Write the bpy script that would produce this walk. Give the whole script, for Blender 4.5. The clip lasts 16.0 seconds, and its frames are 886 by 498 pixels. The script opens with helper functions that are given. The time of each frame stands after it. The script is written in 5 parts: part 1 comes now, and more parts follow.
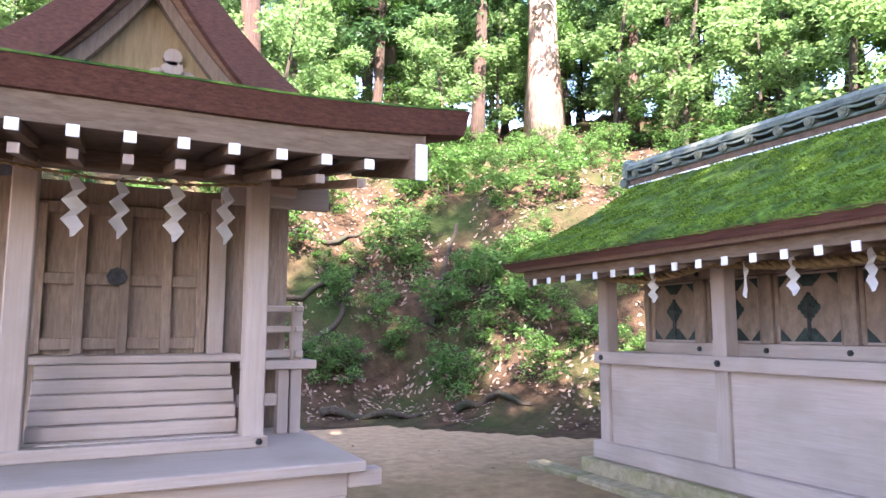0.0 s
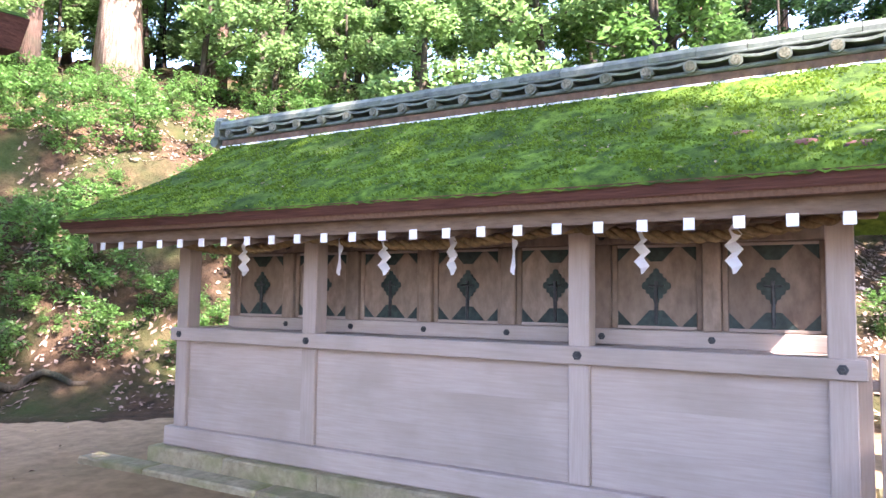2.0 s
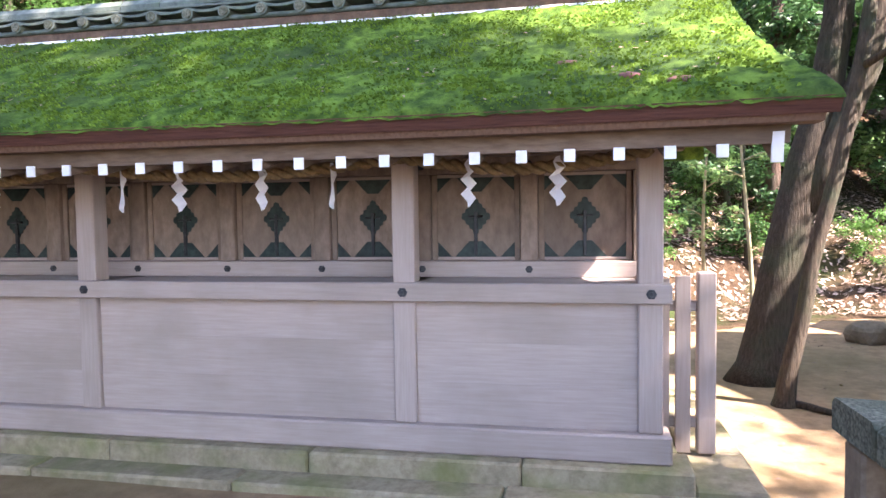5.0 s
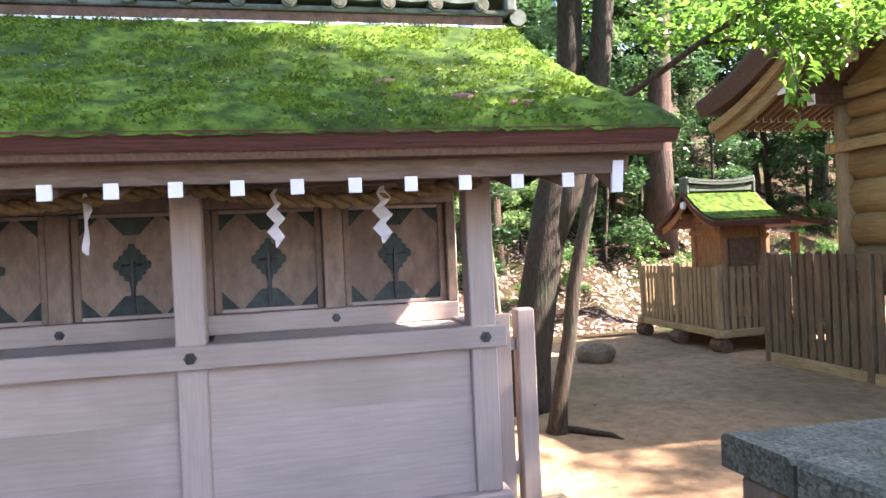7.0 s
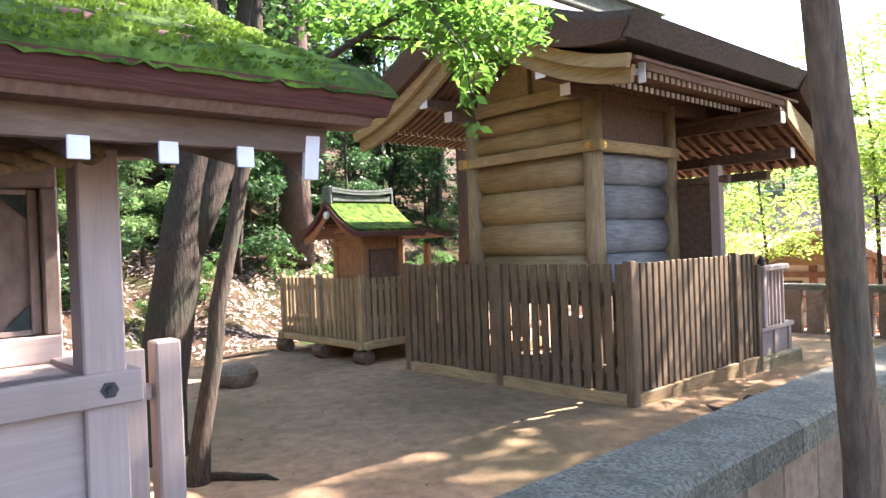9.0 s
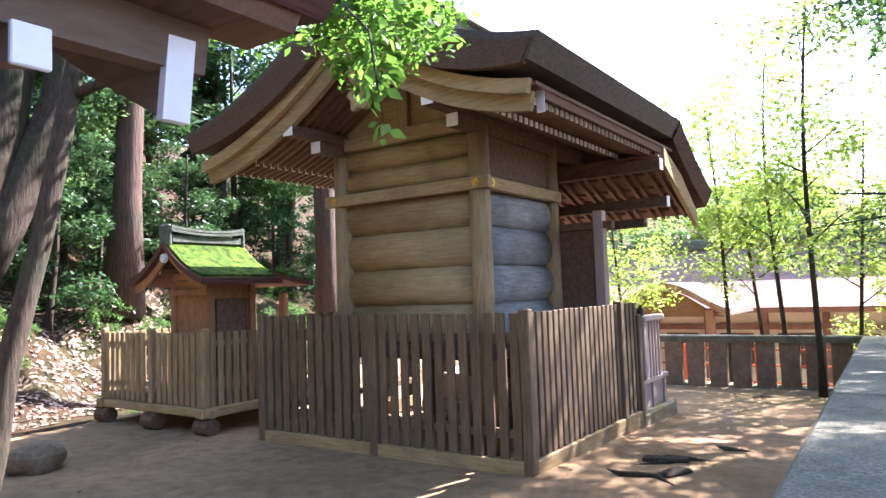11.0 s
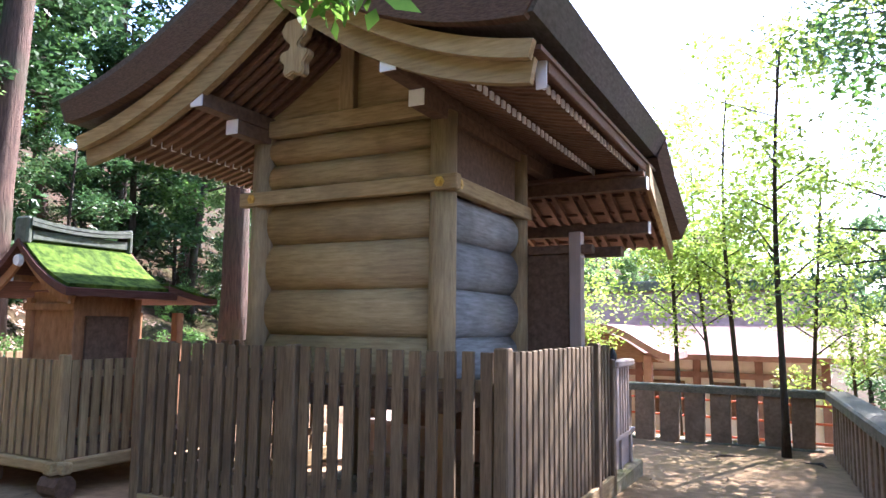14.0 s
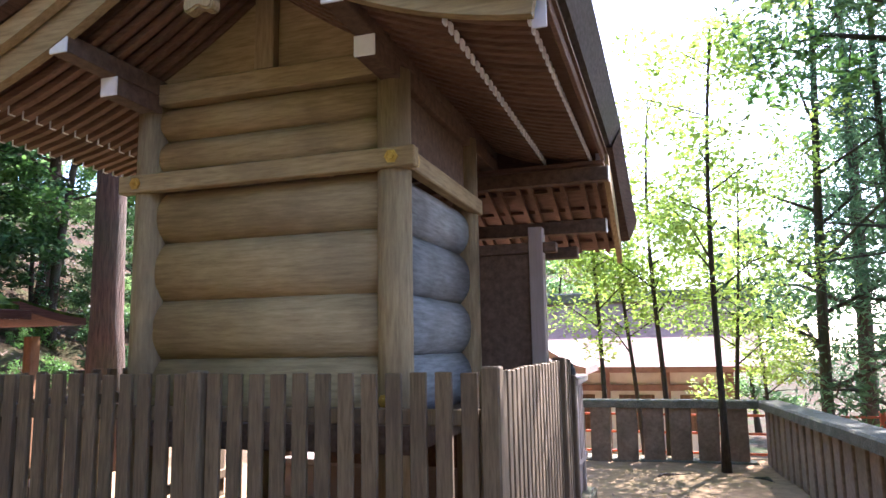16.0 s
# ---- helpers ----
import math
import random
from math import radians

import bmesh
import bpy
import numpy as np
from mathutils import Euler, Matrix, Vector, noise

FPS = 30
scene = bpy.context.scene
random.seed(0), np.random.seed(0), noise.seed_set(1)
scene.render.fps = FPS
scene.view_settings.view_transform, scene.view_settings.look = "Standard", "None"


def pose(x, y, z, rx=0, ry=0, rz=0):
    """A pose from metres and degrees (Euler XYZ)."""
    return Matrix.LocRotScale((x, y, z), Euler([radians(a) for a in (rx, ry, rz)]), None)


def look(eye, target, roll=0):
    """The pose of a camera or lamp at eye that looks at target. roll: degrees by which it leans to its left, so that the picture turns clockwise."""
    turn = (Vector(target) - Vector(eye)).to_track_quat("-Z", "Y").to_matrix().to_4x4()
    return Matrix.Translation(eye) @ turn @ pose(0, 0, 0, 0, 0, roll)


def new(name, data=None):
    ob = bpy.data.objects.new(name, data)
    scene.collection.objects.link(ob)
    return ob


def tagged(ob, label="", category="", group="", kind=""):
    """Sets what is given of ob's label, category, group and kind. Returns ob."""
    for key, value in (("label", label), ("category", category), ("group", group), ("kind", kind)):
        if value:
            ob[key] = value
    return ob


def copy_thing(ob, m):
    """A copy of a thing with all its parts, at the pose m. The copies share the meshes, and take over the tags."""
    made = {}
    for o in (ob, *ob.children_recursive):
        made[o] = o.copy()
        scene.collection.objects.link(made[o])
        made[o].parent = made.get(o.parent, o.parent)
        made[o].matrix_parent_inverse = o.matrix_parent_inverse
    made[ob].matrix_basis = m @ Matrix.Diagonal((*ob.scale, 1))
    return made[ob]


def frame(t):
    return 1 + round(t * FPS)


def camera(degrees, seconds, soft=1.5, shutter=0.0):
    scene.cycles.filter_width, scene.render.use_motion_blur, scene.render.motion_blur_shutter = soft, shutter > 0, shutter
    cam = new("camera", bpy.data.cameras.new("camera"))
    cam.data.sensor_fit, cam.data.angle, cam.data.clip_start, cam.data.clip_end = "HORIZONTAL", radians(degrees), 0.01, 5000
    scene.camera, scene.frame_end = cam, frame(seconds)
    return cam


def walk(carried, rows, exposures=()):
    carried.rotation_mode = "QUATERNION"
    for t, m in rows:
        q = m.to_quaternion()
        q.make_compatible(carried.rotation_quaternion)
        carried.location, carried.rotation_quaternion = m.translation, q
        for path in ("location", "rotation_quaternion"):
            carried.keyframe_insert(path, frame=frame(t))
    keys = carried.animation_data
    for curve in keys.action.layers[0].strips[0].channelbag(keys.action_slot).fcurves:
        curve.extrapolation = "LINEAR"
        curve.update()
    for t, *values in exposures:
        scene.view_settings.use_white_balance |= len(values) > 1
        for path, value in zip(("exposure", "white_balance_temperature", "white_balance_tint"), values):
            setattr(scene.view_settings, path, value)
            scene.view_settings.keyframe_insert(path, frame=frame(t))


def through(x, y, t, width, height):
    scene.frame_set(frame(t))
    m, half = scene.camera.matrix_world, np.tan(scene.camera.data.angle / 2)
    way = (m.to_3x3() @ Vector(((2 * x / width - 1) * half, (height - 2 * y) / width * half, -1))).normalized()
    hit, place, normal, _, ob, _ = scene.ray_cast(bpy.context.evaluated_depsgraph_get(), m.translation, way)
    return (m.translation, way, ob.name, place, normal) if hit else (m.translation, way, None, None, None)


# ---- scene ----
cam = camera(65.4, 16.0)
PATH = [
    (0, (-0.409, -0.565, 1.416), (0.467, 1.217, 1.654), 0.1),
    (0.5, (-0.364, -0.459, 1.444), (0.764, 1.175, 1.684), 1.9),
    (1, (-0.292, -0.315, 1.484), (1.039, 1.165, 1.679), 1.5),
    (1.5, (-0.253, -0.236, 1.499), (1.309, 1.004, 1.649), 1.1),
    (2, (-0.23, -0.162, 1.514), (1.513, 0.811, 1.65), 0.7),
    (2.5, (-0.257, -0.113, 1.532), (1.54, 0.756, 1.66), 1.3),
    (3, (-0.226, -0.109, 1.538), (1.578, 0.743, 1.673), 0.5),
    (3.2, (-0.22, -0.105, 1.536), (1.599, 0.715, 1.67), 0.6),
    (5.3, (-0.002, 0.17, 1.606), (1.977, 0.433, 1.477), -0.1),
    (5.5, (0.032, 0.209, 1.597), (2.025, 0.336, 1.491), 0.6),
    (6, (0.19, 0.329, 1.586), (2.182, 0.151, 1.557), -1.2),
    (6.5, (0.33, 0.443, 1.597), (2.304, 0.12, 1.58), -0.1),
    (7, (0.46, 0.6, 1.61), (2.416, 0.182, 1.604), -2.6),
    (7.5, (0.566, 0.621, 1.603), (2.479, 0.038, 1.59), -1.1),
    (8, (0.779, 0.539, 1.601), (2.559, -0.373, 1.58), -1.6),
    (8.5, (0.983, 0.47, 1.599), (2.618, -0.683, 1.587), -1.2),
    (9, (1.254, 0.421, 1.596), (2.732, -0.927, 1.579), -2.2),
    (9.5, (1.442, 0.349, 1.606), (2.728, -1.183, 1.578), -0.9),
    (9.7, (1.525, 0.276, 1.601), (2.774, -1.286, 1.606), -1.6),
    (11.8, (2.432, -0.237, 1.503), (3.49, -1.927, 1.662), -0.8),
    (12, (2.506, -0.301, 1.513), (3.539, -2.006, 1.678), -0.7),
    (12.5, (2.684, -0.462, 1.508), (3.679, -2.192, 1.637), -1.4),
    (13, (2.879, -0.628, 1.524), (3.708, -2.441, 1.683), -1.0),
    (13.5, (3.035, -0.857, 1.501), (3.869, -2.666, 1.682), -1.6),
    (14, (3.163, -1.116, 1.505), (4.078, -2.881, 1.724), 0.7),
    (14.5, (3.351, -1.316, 1.492), (4.254, -3.085, 1.728), 0.4),
    (15, (3.563, -1.513, 1.501), (4.273, -3.365, 1.754), 0.5),
    (15.5, (3.807, -1.747, 1.479), (4.482, -3.611, 1.741), -0.6),
    (16, (4.014, -1.925, 1.472), (4.623, -3.81, 1.746), -1.0),
]
walk(cam, [(t, look(eye, target, roll)) for t, eye, target, roll in PATH], [(0, 3.55, 6300, 27), (4, 3.5, 6300, 25), (6, 3.2, 6600, 24), (9, 3.28, 6300, 24), (10, 3.2, 6200, 24), (12, 3.0, 5750, 25), (16, 2.98, 5750, 25)])

# ---- light and sky ----
SUN = Vector((-0.21, -0.66, 0.72)).normalized()
world = bpy.data.worlds.new("sky")
scene.world = world
world.use_nodes = True
wn = world.node_tree.nodes
sky = wn.new("ShaderNodeTexSky")
sky.sky_type, sky.sun_disc = "NISHITA", False
sky.sun_elevation = math.asin(SUN.z)
sky.sun_rotation = math.atan2(SUN.x, SUN.y)
world.node_tree.links.new(sky.outputs[0], wn["Background"].inputs[0])
wn["Background"].inputs[1].default_value = 0.15
sun = new("sun", bpy.data.lights.new("sun", "SUN"))
sun.data.energy, sun.data.angle, sun.data.color = 5.0, radians(0.6), (1.0, 0.93, 0.82)
sun.matrix_world = look(SUN * 30, (0, 0, 0))


# ---- materials ----
def material(name, dark, light, scale=6.0, rough=0.8, bump=0.2, stretch=(1, 1, 1), stain=None, stain_amount=0.4,
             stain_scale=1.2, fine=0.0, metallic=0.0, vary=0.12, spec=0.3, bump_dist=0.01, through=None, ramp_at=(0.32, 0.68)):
    m = bpy.data.materials.new(name)
    m.use_nodes = True
    n, l = m.node_tree.nodes, m.node_tree.links
    b = n["Principled BSDF"]
    tc = n.new("ShaderNodeTexCoord")
    info = n.new("ShaderNodeObjectInfo")
    add = n.new("ShaderNodeVectorMath")
    add.operation = "MULTIPLY_ADD"
    shift = n.new("ShaderNodeMapping")
    shift.inputs["Scale"].default_value = stretch
    comb = n.new("ShaderNodeCombineXYZ")
    for k in range(3):
        l.new(info.outputs["Random"], comb.inputs[k])
    add.inputs[1].default_value = (37, 17, 53)
    l.new(comb.outputs[0], add.inputs[0])
    l.new(tc.outputs["Object"], add.inputs[2])
    l.new(add.outputs[0], shift.inputs[0])
    grain = n.new("ShaderNodeTexNoise")
    grain.inputs["Scale"].default_value, grain.inputs["Detail"].default_value = scale, 8
    grain.inputs["Roughness"].default_value = 0.65
    l.new(shift.outputs[0], grain.inputs[0])
    ramp = n.new("ShaderNodeValToRGB")
    ramp.color_ramp.elements[0].position, ramp.color_ramp.elements[1].position = ramp_at
    ramp.color_ramp.elements[0].color, ramp.color_ramp.elements[1].color = (*dark, 1), (*light, 1)
    l.new(grain.outputs[0], ramp.inputs[0])
    colour = ramp.outputs[0]
    if stain:
        big = n.new("ShaderNodeTexNoise")
        big.inputs["Scale"].default_value, big.inputs["Detail"].default_value = stain_scale, 5
        l.new(add.outputs[0], big.inputs[0])
        rr = n.new("ShaderNodeValToRGB")
        rr.color_ramp.elements[0].position, rr.color_ramp.elements[1].position = 0.45, 0.68
        l.new(big.outputs[0], rr.inputs[0])
        mul = n.new("ShaderNodeMath")
        mul.operation = "MULTIPLY"
        mul.inputs[1].default_value = stain_amount
        l.new(rr.outputs[0], mul.inputs[0])
        mix = n.new("ShaderNodeMix")
        mix.data_type = "RGBA"
        l.new(mul.outputs[0], mix.inputs["Factor"])
        l.new(colour, mix.inputs[6])
        mix.inputs[7].default_value = (*stain, 1)
        colour = mix.outputs[2]
    hsv = n.new("ShaderNodeHueSaturation")
    rng = n.new("ShaderNodeMapRange")
    geo = n.new("ShaderNodeNewGeometry")
    addr = n.new("ShaderNodeMath")
    addr.operation = "ADD"
    frac = n.new("ShaderNodeMath")
    frac.operation = "FRACT"
    l.new(geo.outputs["Random Per Island"], addr.inputs[0])
    l.new(info.outputs["Random"], addr.inputs[1])
    l.new(addr.outputs[0], frac.inputs[0])
    l.new(frac.outputs[0], rng.inputs[0])
    rng.inputs[3].default_value, rng.inputs[4].default_value = 1 - vary, 1 + vary
    l.new(rng.outputs[0], hsv.inputs["Value"])
    l.new(colour, hsv.inputs["Color"])
    l.new(hsv.outputs[0], b.inputs["Base Color"])
    b.inputs["Roughness"].default_value = rough
    b.inputs["Metallic"].default_value = metallic
    b.inputs["Specular IOR Level"].default_value = spec
    if bump:
        bp = n.new("ShaderNodeBump")
        bp.inputs["Strength"].default_value, bp.inputs["Distance"].default_value = bump, bump_dist
        l.new(grain.outputs[0], bp.inputs["Height"])
        l.new(bp.outputs[0], b.inputs["Normal"])
    if through:
        tr = n.new("ShaderNodeBsdfTranslucent")
        l.new(hsv.outputs[0], tr.inputs[0])
        ms = n.new("ShaderNodeMixShader")
        ms.inputs[0].default_value = through
        l.new(b.outputs[0], ms.inputs[1])
        l.new(tr.outputs[0], ms.inputs[2])
        l.new(ms.outputs[0], n["Material Output"].inputs[0])
    return m


WOOD_Y = material("grey_wood_along_y", (0.335, 0.263, 0.228), (0.405, 0.328, 0.288), 9, stretch=(8, 0.4, 8), stain=(0.235, 0.185, 0.152), stain_amount=0.5, stain_scale=1.6, bump=0.04, vary=0.04)
WOOD_X = material("grey_wood_along_x", (0.335, 0.263, 0.228), (0.405, 0.328, 0.288), 9, stretch=(0.4, 8, 8), stain=(0.235, 0.185, 0.152), stain_amount=0.5, stain_scale=1.6, bump=0.04, vary=0.04)
WOOD_Z = material("grey_wood_upright", (0.335, 0.263, 0.228), (0.405, 0.328, 0.288), 9, stretch=(8, 8, 0.4), stain=(0.235, 0.185, 0.152), stain_amount=0.5, stain_scale=1.6, bump=0.04, vary=0.04)
# Eave brown, taken darker so that it holds the overhang's shadow.
EAVEWOOD = material("brown_eave_wood", (0.13, 0.088, 0.060), (0.23, 0.165, 0.12), 9, stretch=(1, 1, 6), stain=(0.10, 0.07, 0.05), stain_amount=0.5, bump=0.12)
# Brown wood, its colour darkened further for the shade inside the shrines.
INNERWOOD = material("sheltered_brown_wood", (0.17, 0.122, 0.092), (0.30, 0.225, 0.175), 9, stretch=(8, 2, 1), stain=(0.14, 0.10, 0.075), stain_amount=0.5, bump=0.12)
LOG_X = material("weathered_log_along_x", (0.24, 0.17, 0.08), (0.42, 0.31, 0.16), 7, stretch=(0.7, 6, 6), stain=(0.15, 0.10, 0.055), stain_amount=0.5, stain_scale=2)
LOG_Y = material("weathered_log_along_y", (0.24, 0.17, 0.08), (0.42, 0.31, 0.16), 7, stretch=(6, 0.7, 6), stain=(0.15, 0.10, 0.055), stain_amount=0.5, stain_scale=2)
LOG_Z = material("weathered_post", (0.22, 0.155, 0.08), (0.38, 0.28, 0.15), 7, stretch=(6, 6, 0.7), stain=(0.14, 0.10, 0.06), stain_amount=0.5, stain_scale=2)
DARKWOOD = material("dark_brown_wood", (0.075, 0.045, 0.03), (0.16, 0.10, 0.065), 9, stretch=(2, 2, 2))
RAFTER = material("reddish_rafter_wood", (0.12, 0.066, 0.042), (0.21, 0.122, 0.08), 9, stretch=(0.7, 6, 6))
PICKET = material("brown_picket_wood", (0.10, 0.068, 0.038), (0.21, 0.148, 0.085), 9, stretch=(7, 7, 0.6), stain=(0.08, 0.055, 0.038), stain_amount=0.55, stain_scale=2.5)
ORANGEWOOD = material("orange_cypress_wood", (0.23, 0.115, 0.052), (0.38, 0.20, 0.10), 8, stretch=(3, 3, 1))
BARK_ROOF = material("layered_bark_edge", (0.058, 0.023, 0.018), (0.135, 0.058, 0.044), 30, stretch=(1, 0.15, 4), bump=0.5)
BARK_TOP = material("grey_bark_roof", (0.065, 0.050, 0.044), (0.15, 0.125, 0.115), 14, stretch=(3, 1, 3), stain=(0.07, 0.08, 0.05), stain_amount=0.5)
MOSS = material("green_moss", (0.026, 0.055, 0.009), (0.110, 0.180, 0.025), 11, rough=1, bump=0.9, bump_dist=0.03, stain=(0.018, 0.034, 0.012), stain_amount=0.75, stain_scale=1.5, vary=0.0, spec=0.08, ramp_at=(0.40, 0.63))
MOSS_TUFT = material("moss_tuft", (0.060, 0.105, 0.014), (0.16, 0.250, 0.034), 9, rough=0.95, bump=0, vary=0.25, through=0.3, spec=0.05, ramp_at=(0.38, 0.62))
WHITE = material("white_paint", (0.74, 0.74, 0.76), (0.84, 0.84, 0.86), 12, rough=0.7, bump=0.05, vary=0.04)
PAPER = material("white_paper", (0.78, 0.79, 0.84), (0.88, 0.88, 0.92), 12, rough=0.85, bump=0.02, vary=0.04, through=0.35)
ROPE = material("straw_rope", (0.15, 0.10, 0.05), (0.30, 0.21, 0.11), 40, bump=0.6, stretch=(1, 1, 1))
LATTICE = material("green_black_lattice", (0.010, 0.020, 0.018), (0.035, 0.055, 0.05), 20, rough=0.5)
IRON = material("dark_iron", (0.03, 0.033, 0.035), (0.07, 0.07, 0.075), 30, rough=0.5, metallic=0.6)
GOLD = material("gilt_metal", (0.45, 0.26, 0.06), (0.75, 0.5, 0.14), 30, rough=0.4, metallic=0.9)
GRANITE = material("lichened_granite", (0.060, 0.058, 0.038), (0.22, 0.21, 0.155), 75, rough=0.9, bump=0.6, stain=(0.06, 0.07, 0.04), stain_amount=0.65, stain_scale=7, ramp_at=(0.38, 0.64))
STONE = material("worn_stone", (0.20, 0.16, 0.10), (0.36, 0.30, 0.20), 14, rough=0.9, bump=0.4, stain=(0.15, 0.16, 0.05), stain_amount=0.7, stain_scale=3)
TILE = material("grey_roof_tile", (0.06, 0.075, 0.066), (0.16, 0.18, 0.155), 14, rough=0.85, bump=0.3, stain=(0.10, 0.13, 0.08), stain_amount=0.5, stain_scale=5)
SOIL = material("packed_sandy_soil", (0.22, 0.142, 0.082), (0.38, 0.255, 0.15), 7, rough=1, bump=0.6, bump_dist=0.02, stain=(0.14, 0.115, 0.055), stain_amount=0.6, stain_scale=0.5, spec=0.1)
HILLSOIL = material("bank_of_soil_and_litter", (0.022, 0.016, 0.011), (0.088, 0.054, 0.032), 4.5, rough=1, bump=1.0, bump_dist=0.12, stain=(0.028, 0.045, 0.013), stain_amount=0.9, stain_scale=0.8, spec=0.08)
TRUNK = material("tree_bark", (0.018, 0.014, 0.010), (0.072, 0.053, 0.037), 16, rough=0.95, bump=0.8, bump_dist=0.03, stretch=(3, 3, 0.5), stain=(0.028, 0.042, 0.02), stain_amount=0.6, stain_scale=3)
CEDAR = material("red_cedar_bark", (0.045, 0.027, 0.020), (0.145, 0.088, 0.066), 12, rough=0.95, bump=1.0, bump_dist=0.06, stretch=(4, 4, 0.3), stain=(0.05, 0.06, 0.035), stain_amount=0.6, stain_scale=1.5)
LEAF = material("broad_leaf", (0.045, 0.110, 0.026), (0.12, 0.235, 0.055), 5, rough=0.42, bump=0, vary=0.4, through=0.5)
LEAF_DARK = material("dark_conifer_leaf", (0.025, 0.065, 0.025), (0.06, 0.13, 0.04), 5, rough=0.5, bump=0, vary=0.35, through=0.4)
LEAF_LIGHT = material("young_maple_leaf", (0.105, 0.20, 0.060), (0.22, 0.34, 0.125), 5, rough=0.5, bump=0, vary=0.35, through=0.55)
BRANCHLEAF = material("fresh_branch_leaf", (0.065, 0.16, 0.022), (0.15, 0.29, 0.045), 5, rough=0.45, bump=0, vary=0.35, through=0.6)
# Leaf colour raised to carry the glare of light coming from behind.
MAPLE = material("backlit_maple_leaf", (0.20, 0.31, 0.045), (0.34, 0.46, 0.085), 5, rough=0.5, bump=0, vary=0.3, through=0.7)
# Bark paled so that its colour carries direct sun on the old trunk.
SUNLITBARK = material("pale_peeling_bark", (0.16, 0.10, 0.075), (0.42, 0.33, 0.27), 7, rough=0.95, bump=0.9, bump_dist=0.05, stretch=(3, 3, 0.4), stain=(0.20, 0.11, 0.08), stain_amount=0.7, stain_scale=0.8)
BROWNBARK = material("brown_young_bark", (0.085, 0.058, 0.036), (0.22, 0.155, 0.10), 14, rough=0.95, bump=0.6, bump_dist=0.02, stretch=(3, 3, 0.6), stain=(0.06, 0.065, 0.035), stain_amount=0.5, stain_scale=3)
SUNLITLITTER = material("sun_bleached_leaf", (0.24, 0.16, 0.115), (0.46, 0.35, 0.28), 5, rough=0.9, bump=0, vary=0.4)
FIRLEAF = material("soft_fir_leaf", (0.042, 0.092, 0.042), (0.105, 0.18, 0.085), 5, rough=0.8, bump=0, vary=0.35, through=0.5, spec=0.1)
LITTER = material("dry_leaf", (0.10, 0.062, 0.046), (0.27, 0.185, 0.140), 5, rough=0.9, bump=0, vary=0.5)
BARK_C = material("dark_brown_bark_layers", (0.055, 0.03, 0.02), (0.13, 0.075, 0.05), 26, stretch=(1, 0.2, 4), bump=0.5)
# Weathered side logs, greyed in colour for the sky light on that wall.
LOG_GREY = material("silvered_log_along_y", (0.17, 0.17, 0.165), (0.33, 0.33, 0.325), 7, stretch=(6, 0.7, 6), stain=(0.12, 0.11, 0.10), stain_amount=0.5, stain_scale=2)
POSTSTONE = material("brown_weathered_granite", (0.15, 0.105, 0.068), (0.25, 0.185, 0.125), 22, rough=0.9, bump=0.4, stain=(0.10, 0.085, 0.05), stain_amount=0.5, stain_scale=4)
REDROOF = material("far_red_brown_roof", (0.19, 0.105, 0.085), (0.31, 0.20, 0.17), 3, bump=0.2)
PLASTER = material("white_plaster", (0.6, 0.58, 0.54), (0.75, 0.73, 0.70), 3, bump=0.05)
VERMILION = material("vermilion_paint", (0.30, 0.065, 0.03), (0.42, 0.11, 0.05), 5, bump=0.05)


# ---- mesh helpers ----
def box(bm, x0, x1, y0, y1, z0, z1):
    v = [bm.verts.new((x, y, z)) for z in (z0, z1) for x, y in ((x0, y0), (x1, y0), (x1, y1), (x0, y1))]
    for f in ((3, 2, 1, 0), (4, 5, 6, 7), (0, 1, 5, 4), (1, 2, 6, 5), (2, 3, 7, 6), (3, 0, 4, 7)):
        bm.faces.new([v[i] for i in f])
    return v


def block(x0, x1, y0, y1, z0, z1, edge=0.006):
    """A bmesh box with chamfered edges."""
    bm = bmesh.new()
    box(bm, x0, x1, y0, y1, z0, z1)
    if edge:
        bmesh.ops.bevel(bm, geom=bm.edges[:], offset=edge, segments=1, affect="EDGES")
    return bm


def tube(bm, points, radii, sides=8, cap=True):
    """A round limb along points."""
    rings = []
    for i, p in enumerate(points):
        p = Vector(p)
        a = Vector(points[max(i - 1, 0)])
        b = Vector(points[min(i + 1, len(points) - 1)])
        d = (b - a).normalized()
        u = d.orthogonal().normalized() if i == 0 else (u - d * u.dot(d)).normalized()
        w = d.cross(u)
        rings.append([bm.verts.new(p + (u * math.cos(k * math.tau / sides) + w * math.sin(k * math.tau / sides)) * radii[i]) for k in range(sides)])
    for r0, r1 in zip(rings, rings[1:]):
        for k in range(sides):
            bm.faces.new((r0[k], r0[(k + 1) % sides], r1[(k + 1) % sides], r1[k]))
    if cap:
        bm.faces.new(rings[0][::-1])
        bm.faces.new(rings[-1])
    return bm


def prism(outline, axis, lo, hi):
    """A 2D outline drawn out along an axis: 'x' takes (y, z), 'y' takes (x, z), 'z' takes (x, y)."""
    bm = bmesh.new()
    put = {"x": lambda a, b, c: (c, a, b), "y": lambda a, b, c: (a, c, b), "z": lambda a, b, c: (a, b, c)}[axis]
    r0 = [bm.verts.new(put(a, b, lo)) for a, b in outline]
    r1 = [bm.verts.new(put(a, b, hi)) for a, b in outline]
    n = len(outline)
    for k in range(n):
        bm.faces.new((r0[k], r0[(k + 1) % n], r1[(k + 1) % n], r1[k]))
    bm.faces.new(r0[::-1])
    bm.faces.new(r1)
    bmesh.ops.recalc_face_normals(bm, faces=bm.faces[:])
    return bm


